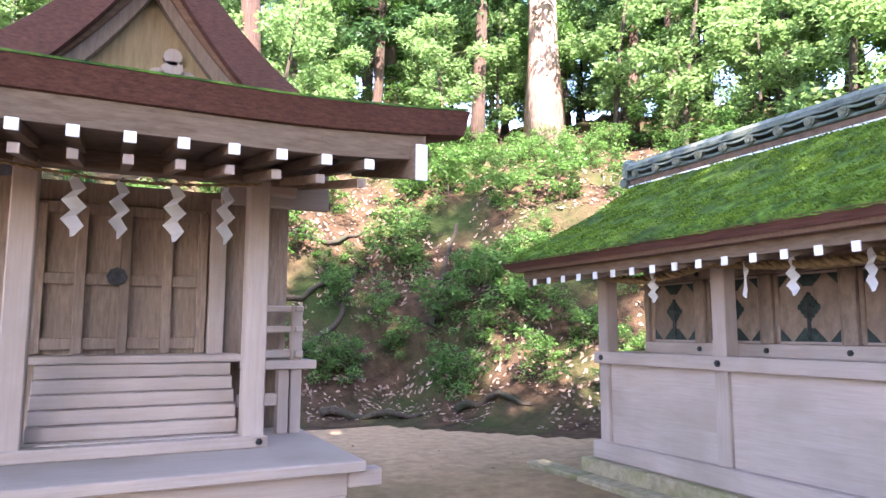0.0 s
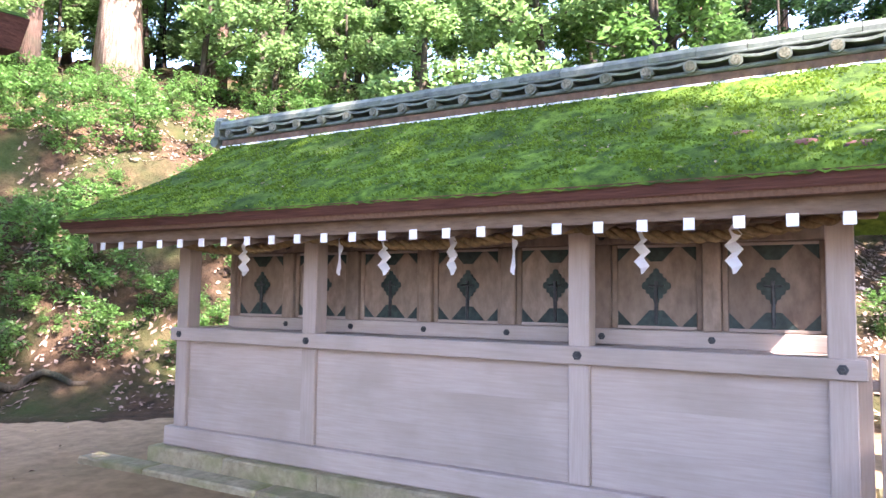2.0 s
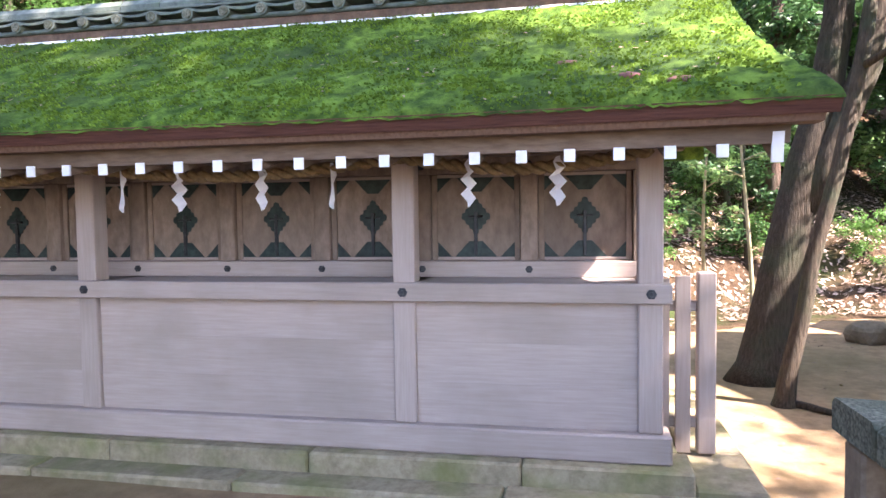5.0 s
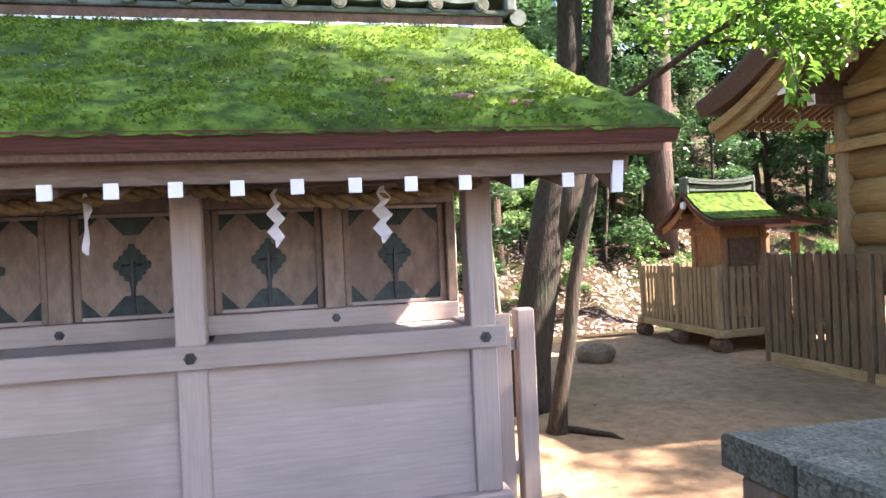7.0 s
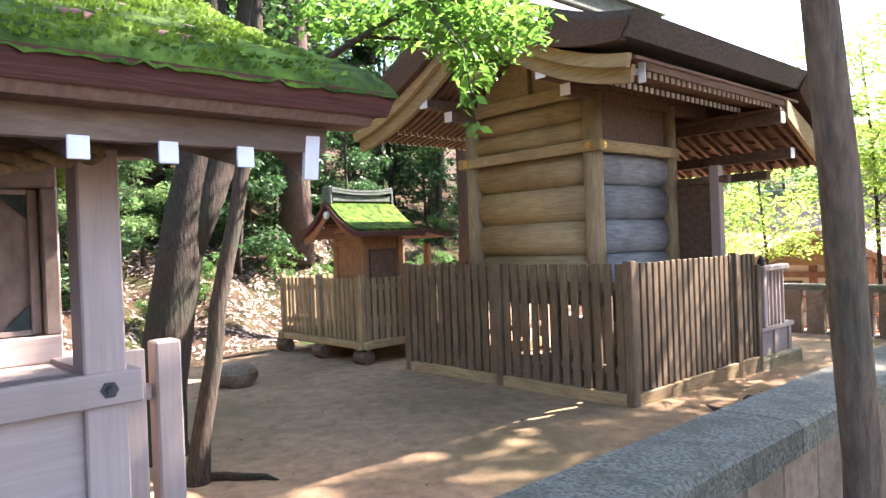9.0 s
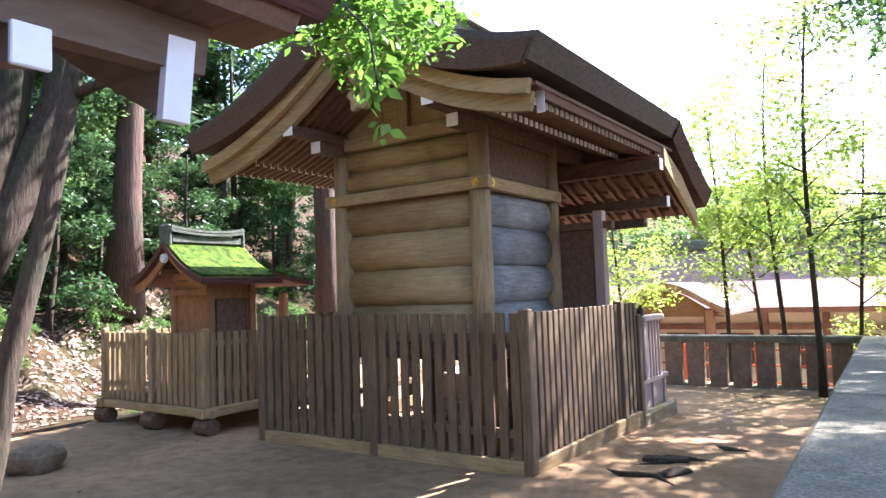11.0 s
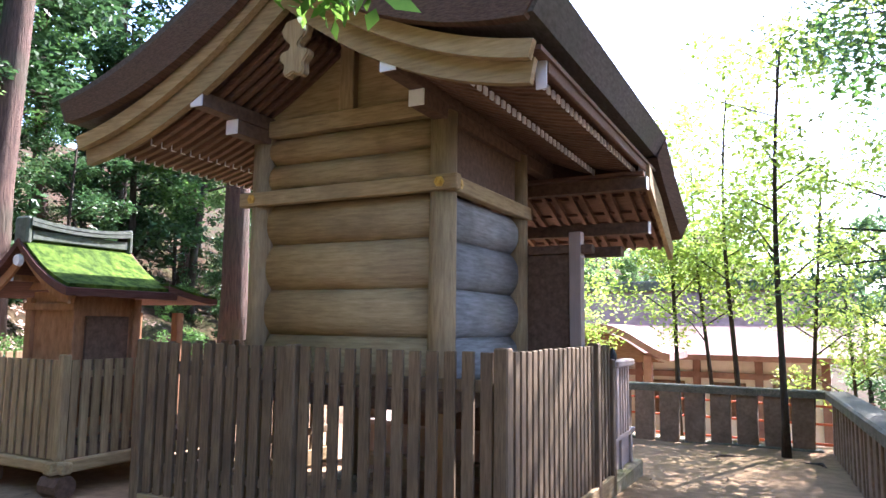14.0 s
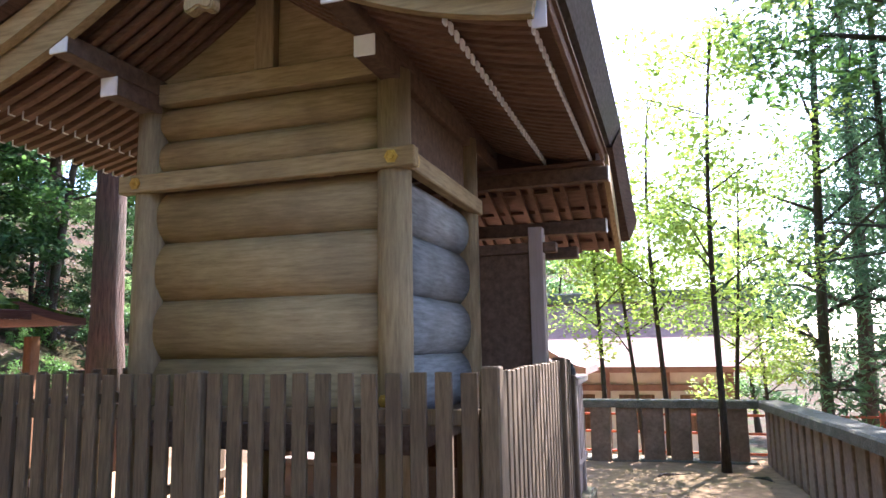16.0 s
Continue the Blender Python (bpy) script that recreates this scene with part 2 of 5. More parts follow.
def part(name, bm, mat, parent=None, label="", smooth=False, at=None):
    me = bpy.data.meshes.new(name)
    bm.to_mesh(me)
    bm.free()
    me.materials.append(mat)
    if smooth:
        me.polygons.foreach_set("use_smooth", [True] * len(me.polygons))
    ob = new(name, me)
    ob.parent = parent
    if at:
        ob.location = at
    if label:
        ob["label"] = label
    return ob


def again(ob, at, parent=None):
    """Another piece on the same mesh."""
    o = new(ob.name.split(".")[0], ob.data)
    o.parent = parent or ob.parent
    o.location = at
    return o


def thing(name, label, category, at=(0, 0, 0), group="", kind=""):
    e = new(name)
    e.location = at
    e.empty_display_size = 0.1
    return tagged(e, label, category, group, kind)


def smoothstep(a, b, x):
    t = min(max((x - a) / (b - a), 0), 1)
    return t * t * (3 - 2 * t)


# ---- ground ----
FOOT = ((-30, 10.5), (-2, 8.9), (3.2, 8.3), (4.6, 6.6), (7.0, 4.6), (9, 0.5), (11.2, -3.5), (12.6, -10), (13.5, -20), (12, -60))


def beyond(x, y):
    """How far a place lies up the hill from the foot line (negative: on the flat)."""
    best, sign = 1e9, -1
    for (ax, ay), (bx, by) in zip(FOOT, FOOT[1:]):
        dx, dy = bx - ax, by - ay
        t = min(max(((x - ax) * dx + (y - ay) * dy) / (dx * dx + dy * dy), 0), 1)
        px, py = x - ax - t * dx, y - ay - t * dy
        d = math.hypot(px, py)
        if d < best:
            best, sign = d, (1 if dx * py - dy * px > 0 else -1)
    return best * sign


def land(x, y):
    d = beyond(x, y)
    z = 0.2 * smoothstep(-0.8, 1.2, y) * smoothstep(10, 6, x) - 0.036 * min(max(-6 - y, 0), 7) * smoothstep(12, 7, x)
    steep = smoothstep(-2.5, 4, y)
    if d > 0:
        z += steep * (3.2 * smoothstep(0, 3.6, d) + 0.50 * min(max(d - 2.4, 0), 7) + 0.34 * max(d - 9.4, 0)) + (1 - steep) * (0.40 * d * smoothstep(0, 2.5, d))
        z = min(z, 14 + 0.02 * d)
        z += (0.36 * noise.noise((x * 0.7, y * 0.7, 3)) + 0.20 * noise.noise((x * 1.9, y * 1.9, 5)) + 0.07 * noise.noise((x * 5, y * 5, 7))) * smoothstep(0, 1.2, d)
    low = smoothstep(-13.2, -15.5, y) * smoothstep(13, 9, x) + 0.5 * smoothstep(2.0, 0.5, x) * smoothstep(-1.1, -2.2, y)
    z -= 1.8 * min(low, 1)
    z += 0.02 * noise.noise((x * 0.9, y * 0.9, 0))
    return z


def ground_patch(name, x0, x1, y0, y1, step, mat, keep, label):
    bm = bmesh.new()
    nx, ny = int((x1 - x0) / step), int((y1 - y0) / step)
    grid = {}
    for i in range(nx):
        for j in range(ny):
            cx, cy = x0 + (i + 0.5) * step, y0 + (j + 0.5) * step
            if keep(cx, cy):
                q = []
                for a, b in ((i, j), (i + 1, j), (i + 1, j + 1), (i, j + 1)):
                    if (a, b) not in grid:
                        x, y = x0 + a * step, y0 + b * step
                        grid[a, b] = bm.verts.new((x, y, land(x, y) - (0.5 if step > 1 else 0.15 * smoothstep(-0.3, 0.1, beyond(x, y)) if mat == SOIL else 0.12 * smoothstep(-0.3, -0.7, beyond(x, y)))))
                    q.append(grid[a, b])
                bm.faces.new(q)
    return tagged(part(name, bm, mat, None, "", True), label, "ground", kind="structure")


def near(x, y):
    return -9 <= x <= 21 and -21 <= y <= 15


ground_patch("ground", -12, 24, -24, 18, 0.25, SOIL, lambda x, y: beyond(x, y) < 0.3, "packed sandy soil in dappled shade")
ground_patch("hillside", -12, 24, -24, 18, 0.15, HILLSOIL, lambda x, y: beyond(x, y) >= -0.8, "bank of bare soil, moss and leaf litter")
ground_patch("ground_far", -150, 150, -150, 150, 3.0, HILLSOIL, lambda x, y: not near(x, y), "forest floor of leaf litter far off")


# ---- the long mossy shrine ----
BX, BPOST = 3.52, (4.19, 2.94, 1.04, -0.212)
BY0, BY1 = BPOST[-1], BPOST[0]
shrine = thing("long_shrine", "long grey wooden shrine with thick moss on its roof", "shrine", (4.2, 2.0, 0.25))


def of(owner):
    """A maker of parts for a thing, drawn in world places."""
    def make(name, bm, mat, parent=None, label="", smooth=False):
        o = part(name, bm, mat, parent or owner, label, smooth)
        if parent is None:
            o.location = -owner.location
        return o
    return make


def boss(bm, x, y, z, r=0.024, axis="x"):
    """A six-sided iron nail cover with a domed middle."""
    for d, rr in ((0.0, r), (0.008, r), (0.008, r * 0.5), (0.016, r * 0.42)):
        ring = []
        for k in range(6):
            a = k * math.tau / 6
            ring.append(bm.verts.new((x - d, y + rr * math.cos(a), z + rr * math.sin(a)) if axis == "x" else (x + rr * math.cos(a), y + d, z + rr * math.sin(a))))
        if d or rr != r:
            for k in range(6):
                bm.faces.new((last[k], last[(k + 1) % 6], ring[(k + 1) % 6], ring[k]))
        last = ring
    bm.faces.new(last)
    bmesh.ops.recalc_face_normals(bm, faces=bm.faces[:])
    return bm


bpart = of(shrine)
for y in BPOST:
    bpart("post", block(BX - 0.06, BX + 0.06, y - 0.06, y + 0.06, 0.5, 1.92), WOOD_Z)
    bpart("nail_cover", boss(bmesh.new(), BX - 0.085, y, 1.2, 0.026), IRON, None, "dark iron nail cover")
bpart("sill_beam", block(BX - 0.10, BX + 0.10, BY0 - 0.10, BY1 + 0.12, 0.355, 0.5, 0.01), WOOD_Y)
bpart("rail", block(BX - 0.085, BX + 0.03, BY0 - 0.10, BY1 + 0.10, 1.15, 1.25), WOOD_Y)
for a, b in zip(BPOST[1:], BPOST):
    for k in range(3):
        bpart("panel_board", block(BX - 0.028, BX + 0.03, a + 0.06, b - 0.06, 0.5 + k * 0.2167, 0.5 + (k + 1) * 0.2167 - 0.0004, 0.0005), WOOD_Y)
    bpart("ledge", block(BX + 0.03, 3.96, a - 0.06, b + 0.06, 1.17, 1.235), WOOD_Y)
bpart("inner_sill", block(3.925, 4.03, BY0, BY1, 1.235, 1.33), WOOD_Y)
bpart("lintel", block(BX - 0.05, BX + 0.05, BY0 - 0.16, BY1 + 0.16, 1.90, 2.02), EAVEWOOD)
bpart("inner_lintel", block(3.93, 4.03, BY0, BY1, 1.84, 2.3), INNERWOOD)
for y in (BY0, BY1):
    bpart("side_wall", block(3.582, 5.2, y - 0.025, y + 0.025, 0.45, 1.15), WOOD_X)
    bpart("side_wall", block(4.03, 5.2, y - 0.025, y + 0.025, 1.25, 2.3), WOOD_X)
    bpart("side_rail", block(3.585, 5.2, y - 0.045, y + 0.045, 1.15, 1.25), WOOD_X)
bpart("back_wall", block(5.17, 5.23, BY0, BY1, 0.45, 2.3), WOOD_Y)

# seven doors with dark lattice openings
DOORW = (BY1 - BY0) / 7
for k in range(8):
    y = BY0 + k * DOORW
    if 0 < k < 7:
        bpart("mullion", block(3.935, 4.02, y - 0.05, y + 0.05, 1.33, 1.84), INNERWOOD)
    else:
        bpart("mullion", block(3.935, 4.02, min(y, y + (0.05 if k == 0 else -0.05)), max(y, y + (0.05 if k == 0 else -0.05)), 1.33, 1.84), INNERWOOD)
    if 0 < k < 7:
        for z in (1.283, 1.885):
            bpart("nail_cover", boss(bmesh.new(), 3.925, y, z, 0.022), IRON, None, "dark iron nail cover")


def flat(outline, x, thick=0.006):
    return prism(outline, "x", x - thick, x)


def lattice_door(y):
    door = bpart("door", block(3.985, 4.01, y - 0.262, y + 0.262, 1.332, 1.838, 0.002), INNERWOOD)
    for s in (-1, 1):
        part("stile", block(3.966, 3.984, y + s * 0.245 - 0.016, y + s * 0.245 + 0.016, 1.335, 1.835, 0.003), INNERWOOD, door)
        part("lattice", flat(((y + s * 0.228, 1.352), (y + s * 0.145, 1.352), (y + s * 0.228, 1.44)), 3.982), LATTICE, door, "dark green lattice")
        part("lattice", flat(((y + s * 0.228, 1.818), (y + s * 0.145, 1.818), (y + s * 0.228, 1.735)), 3.982), LATTICE, door, "dark green lattice")
    for z in (1.343, 1.827):
        part("cross_rail", block(3.968, 3.984, y - 0.228, y + 0.228, z - 0.009, z + 0.009, 0.002), WOOD_Y, door)
    c = 1.59
    rim = []
    for qy, qz in ((1, 1), (-1, 1), (-1, -1), (1, -1)):
        run = [(0.088 * (1 - k / 8) + (0.004 if k % 2 else -0.003), 0.108 * k / 8 + (0.004 if k % 2 else -0.003)) for k in range(8)]
        run = run if qy * qz > 0 else [(0.088 * k / 8 + (0.004 if k % 2 else -0.003), 0.108 * (1 - k / 8) + (0.004 if k % 2 else -0.003)) for k in range(8)]
        rim += [(y + qy * a, c + qz * b) for a, b in run]
    part("lattice", flat(rim, 3.982), LATTICE, door, "dark green lattice")
    part("lattice", flat(((y - 0.125, 1.352), (y - 0.04, 1.445), (y + 0.04, 1.445), (y + 0.125, 1.352)), 3.982), LATTICE, door, "dark green lattice")
    part("lattice", flat(((y - 0.11, 1.818), (y - 0.035, 1.735), (y + 0.035, 1.735), (y + 0.11, 1.818)), 3.982), LATTICE, door, "dark green lattice")
    part("bolt", tube(bmesh.new(), [(3.968, y - 0.045, 1.59), (3.968, y + 0.045, 1.59)], [0.007, 0.007], 6), IRON, door, "dark iron bolt")
    part("bolt_staple", block(3.962, 3.984, y - 0.01, y + 0.01, 1.36, 1.62, 0.003), IRON, door, "dark iron staple")


for k in range(7):
    lattice_door(BY0 + (k + 0.5) * DOORW)


def roof_line(s):
    """Front slope of the mossy roof: x and z from the eave (0) to the ridge (1)."""
    return 2.83 + 1.55 * s, 2.030 + 0.89 * (0.70 * s + 0.30 * s * s) + 0.045 * (1 - math.exp(-s * 14)) * (1 - s)


def roof_reach(s):
    return 0.50 + 0.15 * (1 - s) ** 2.5


def roof_lift(y, s):
    e = min(abs(y - 1.99) / 3.0, 1)
    return 0.012 * max(e - 0.35, 0) ** 2 / 0.42 * (1 - s)


bm = bmesh.new()
N_J, N_I = 220, 60
for side in (1, -1):
    r = []
    for i in range(N_I + 1):
        s = i / N_I
        x, z = roof_line(s)
        if side < 0:
            x = 8.76 - x
        y0, y1 = BY0 - roof_reach(s), BY1 + roof_reach(s)
        row = []
        for j in range(N_J + 1):
            y = y0 + (y1 - y0) * j / N_J
            tuft = 0.012 * (s > 0) * noise.noise((x * 7, y * 7, 1)) + 0.014 * abs(noise.noise((x * 26, y * 26, 4))) + 0.012 * noise.noise((x * 60, y * 60, 9))
            row.append(bm.verts.new((x + 0.012 * noise.noise((x * 40, y * 40, 2)), y, z + roof_lift(y, s) + tuft - (0.02 if i == 0 else 0))))
        r.append(row)
    for i in range(N_I):
        for j in range(N_J):
            q = (r[i][j], r[i][j + 1], r[i + 1][j + 1], r[i + 1][j])
            bm.faces.new(q if side < 0 else q[::-1])
moss_top = bpart("moss_roof", bm, MOSS, None, "bright green moss with dark bare patches", True)
# bare patches of bark showing through the moss
for y, s, w in ((0.19, 0.37, 0.06), (-0.09, 0.21, 0.05), (-0.3, 0.14, 0.07)):
    x, z = roof_line(s)
    bm = bmesh.new()
    bmesh.ops.create_icosphere(bm, subdivisions=2, radius=1)
    for v in bm.verts:
        k = 1 + 0.3 * noise.noise(v.co * 2 + Vector((y, s, 0)))
        v.co = Vector((x + v.co.x * w * 0.5 * k, y + v.co.y * w * k, z + 0.004 + v.co.x * w * 0.28 + 0.014 * v.co.z))
    bpart("bare_patch", bm, BARK_ROOF, None, "red-brown bare bark patch", True)


def eave_strip(profile, reach, n=70):
    """A strip along the eave that follows its upward curve at the ends."""
    bm = bmesh.new()
    ring = []
    for j in range(n + 1):
        y = BY0 - reach + (BY1 - BY0 + 2 * reach) * j / n
        up = roof_lift(y, 0)
        ring.append([bm.verts.new((x, y, z + up)) for x, z in profile])
    m = len(profile)
    for a, b in zip(ring, ring[1:]):
        for k in range(m):
            bm.faces.new((a[k], b[k], b[(k + 1) % m], a[(k + 1) % m]))
    bm.faces.new(ring[0])
    bm.faces.new(ring[-1][::-1])
    bmesh.ops.recalc_face_normals(bm, faces=bm.faces[:])
    return bm


bpart("eave_edge", eave_strip(((2.834, 2.028), (2.842, 2.012), (2.874, 1.972), (2.880, 1.966), (3.3, 2.03), (3.2, 2.08)), 0.645), BARK_ROOF, None, "dark red layered bark eave")
bpart("eave_lip", eave_strip(((2.885, 1.972), (2.905, 1.940), (3.02, 1.940), (3.06, 1.985)), 0.60), RAFTER, None, "reddish shingle edge under the bark")
bpart("eave_board", eave_strip(((2.985, 1.939), (3.0, 1.868), (3.04, 1.868), (3.04, 1.939)), 0.50), EAVEWOOD)
bpart("soffit", eave_strip(((3.04, 1.925), (3.04, 1.91), (3.95, 2.14), (3.95, 2.155)), 0.44), EAVEWOOD)
raf = bpart("rafter", prism(((2.995, 1.825), (2.995, 1.875), (3.9, 2.09), (3.9, 2.04)), "y", -0.022, 0.022), EAVEWOOD)
part("painted_end", block(2.986, 2.996, -0.0245, 0.0245, 1.822, 1.877, 0.002), WHITE, raf, "white-painted rafter end")
raf.location.y -= 0.452
base_loc = raf.location.copy()
for k in range(1, 25):
    copy_thing(raf, Matrix.Translation(base_loc + Vector((0, 0.207 * k, 0))))
for y in (BY0 - 0.455, BY1 + 0.455):
    up = roof_lift(y, 0)
    lower = [(3.02 + 1.34 * i / 12, 1.795 + up * (1 - i / 12) + 0.96 * (0.7 * i / 12 + 0.3 * (i / 12) ** 2)) for i in range(13)]
    g = bpart("barge_board", prism(lower + [(a - 0.02, b + 0.13) for a, b in lower[::-1]], "y", y - 0.02, y + 0.02), EAVEWOOD)
    if y < 0:
        part("painted_end", prism(((3.008, 1.79 + up), (3.024, 1.79 + up), (3.004, 1.93 + up), (2.988, 1.93 + up)), "y", y - 0.023, y + 0.023), WHITE, g, "white-painted board end")
for y in (BY0, BY1):
    bpart("gable_wall", prism(((3.4, 2.15), (5.3, 2.15), (4.38, 2.72)), "y", y - 0.02, y + 0.02), WOOD_X)

# ridge: board, rows of round tile ends, coping tiles
bpart("ridge_board", block(4.31, 4.45, BY0 - 0.43, BY1 + 0.56, 2.87, 2.935), DARKWOOD)
bpart("ridge_lath", block(4.295, 4.465, BY0 - 0.44, BY1 + 0.565, 2.858, 2.876, 0.003), WHITE, None, "pale weathered lath under the ridge")
bpart("tile_bed", block(4.29, 4.47, BY0 - 0.46, BY1 + 0.58, 2.936, 2.965, 0.008), TILE)
n_end = 20
step_y = (BY1 - BY0 + 1.0) / n_end
first = None
for k in range(n_end):
    y = BY0 - 0.43 + step_y * (k + 0.5)
    if first is None:
        bm = bmesh.new()
        tube(bm, [(4.265, 0, 2.985), (4.30, 0, 2.985), (4.46, 0, 2.985), (4.495, 0, 2.985)], [0.042] * 4, 14)
        first = bpart("round_tile", bm, TILE)
        first.location.y += y
        bm = bmesh.new()
        tube(bm, [(4.255, 0, 2.985), (4.268, 0, 2.985)], [0.031, 0.031], 14)
        part("tile_face", bm, GRANITE, first)
        arc = [(step_y * (i / 6 - 0.5), 3.010 - 0.020 * math.sin(math.pi * i / 6)) for i in range(7)]
        pan = bpart("pan_tile", prism(arc + [(a, b + 0.018) for a, b in arc[::-1]], "x", 4.27, 4.49), TILE)
        pan.location.y += y + step_y / 2
        loc1, loc2 = first.location.copy(), pan.location.copy()
    else:
        copy_thing(first, Matrix.Translation(loc1 + Vector((0, step_y * k, 0))))
        if k < n_end - 1:
            again(pan, loc2 + Vector((0, step_y * k, 0)))
bpart("coping_bed", block(4.272, 4.488, BY0 - 0.45, BY1 + 0.57, 3.029, 3.046, 0.004), TILE)
for k in range(18):
    a = BY0 - 0.455 + (BY1 - BY0 + 1.03) * k / 18
    b = BY0 - 0.455 + (BY1 - BY0 + 1.03) * (k + 1) / 18 - 0.004
    z = 3.050 + 0.003 * math.sin(k * 2.1)
    bpart("coping_tile", prism([(4.285, z), (4.285, z + 0.03), (4.32, z + 0.07), (4.38, z + 0.085), (4.44, z + 0.07), (4.475, z + 0.03), (4.475, z)], "y", a, b), TILE)
for y, d in ((BY0 - 0.47, -1), (BY1 + 0.60, 1)):
    e = bpart("ridge_end_tile", block(4.27, 4.49, y - 0.035, y + 0.035, 2.95, 3.13, 0.015), TILE)
    part("end_roll", tube(bmesh.new(), [(4.30, y + d * 0.05, 2.93), (4.46, y + d * 0.05, 2.93)], [0.05, 0.05], 12), TILE, e)
    part("end_roll", tube(bmesh.new(), [(4.38, y - d * 0.02, 3.11), (4.38, y + d * 0.07, 3.12)], [0.055, 0.06], 12), TILE, e)

# stone plinth and apron slabs
plinth = thing("stone_plinth", "mossy cut-stone plinth under the long shrine", "plinth", (4.2, 2.0, 0.2), kind="structure")
ppart = of(plinth)
edges = [BY0 - 0.2, 0.42, 1.55, 2.75, 3.6, BY1 + 0.2]
for a, b in zip(edges, edges[1:]):
    ppart("kerb_stone", block(BX - 0.18, BX + 0.12, a + 0.002, b - 0.002, 0.12, 0.355, 0.012), STONE)
ppart("kerb_core", block(BX + 0.12, 5.3, BY0 - 0.15, BY1 + 0.15, 0.1, 0.356), STONE)
slabs = [-0.75, 0.5, 1.9, 3.1, 4.2, 4.95]
for a, b in zip(slabs, slabs[1:]):
    ppart("apron_slab", block(BX - 0.37, BX - 0.17, a + 0.003, b - 0.003, 0.05, 0.245, 0.012), STONE)
for a, b in ((3.35, 3.9), (3.9, 4.6), (4.6, 5.3)):
    ppart("apron_slab", block(a + 0.003, b - 0.003, BY0 - 0.53, BY0 - 0.2, 0.05, 0.275, 0.012), STONE)

# wooden side fence at the end of the long shrine
sidefence = thing("board_fence", "short grey board fence beside the long shrine", "fence", (3.9, -0.45, 0.28))
spart = of(sidefence)
for y, w, z in ((-0.31, 0.035, 1.24), (-0.415, 0.04, 1.255)):
    spart("board", block(3.84, 3.87, y - w, y + w, 0.287, z, 0.004), WOOD_Z)
spart("fence_post", block(3.83, 3.92, -0.585, -0.49, 0.287, 1.275, 0.008), WOOD_Z)
spart("cross_bar", block(3.87, 3.9, -0.49, -0.24, 1.06, 1.12), WOOD_Y)
spart("cross_bar", block(3.87, 3.9, -0.49, -0.24, 0.42, 0.48), WOOD_Y)


# straw rope and paper streamers
def swag(points, r, twists, name, label, owner=None):
    """A rope of two strands along points."""
    rope = thing(name, label, "rope", points[0])
    for ph in (0, math.pi):
        bm = bmesh.new()
        n = len(points)
        line = []
        for i, p in enumerate(points):
            a = twists * math.tau * i / (n - 1) + ph
            d = (Vector(points[min(i + 1, n - 1)]) - Vector(points[max(i - 1, 0)])).normalized()
            u = d.cross(Vector((0, 0, 1))).normalized()
            line.append(Vector(p) + (u * math.cos(a) + d.cross(u) * math.sin(a)) * r * 0.5)
        tube(bm, line, [r * 0.62] * n, 6)
        part("strand", bm, ROPE, rope, "", True).location = -rope.location
    return rope


for a, b in zip(BPOST[1:], BPOST):
    n = int((b - a) / 0.012)
    swag([(3.40, a + (b - a) * i / n, 1.90 - 0.075 * math.sin(math.pi * i / n)) for i in range(n + 1)], 0.032, (b - a) * 7, "straw_rope", "twisted straw rope hung under the mossy eave")


def streamer(at, turn, scale=1.0, folded=False, group="paper streamers"):
    """A zigzag paper streamer hung from its top."""
    bm = bmesh.new()
    zig = ((0.004, 0.02, 0.010), (-0.004, 0.0, 0.018), (0.018, -0.04, 0.024), (-0.017, -0.075, 0.027), (0.019, -0.115, 0.028), (-0.015, -0.15, 0.028), (0.016, -0.19, 0.025), (0.002, -0.225, 0.007))
    if folded:
        zig = ((0, 0.02, 0.006), (0.004, -0.02, 0.012), (0.010, -0.05, 0.016), (0.0, -0.09, 0.005), (0.002, -0.13, 0.007), (-0.004, -0.18, 0.014), (-0.006, -0.205, 0.012), (0.002, -0.225, 0.003))
    front = [[bm.verts.new((x - w, 0.006 * (k % 2), z - w * 0.35)), bm.verts.new((x + w, 0.006 * (k % 2) + 0.008, z + w * 0.35))] for k, (x, z, w) in enumerate(zig)]
    back = [[bm.verts.new(v.co + Vector((0, 0.0012, 0))) for v in row] for row in front]
    for k in range(len(zig) - 1):
        bm.faces.new((front[k][0], front[k + 1][0], front[k + 1][1], front[k][1]))
        bm.faces.new((back[k][0], back[k][1], back[k + 1][1], back[k + 1][0]))
        for q in (0, 1):
            bm.faces.new((front[k][q], back[k][q], back[k + 1][q], front[k + 1][q]))
    bmesh.ops.scale(bm, vec=(scale,) * 3, verts=bm.verts[:])
    o = part("paper_streamer", bm, PAPER)
    o.matrix_world = pose(*at, 0, 0, turn)
    return tagged(o, "white zigzag paper streamer hanging from a straw rope", "streamer", group)


for y, folded, turn in ((3.47, False, -62), (2.62, True, -70), (2.27, False, -74), (1.79, False, -104), (1.39, True, -85), (0.67, False, -60), (0.235, False, -96)):
    streamer((3.365, y, 1.86), turn, 0.98, folded)

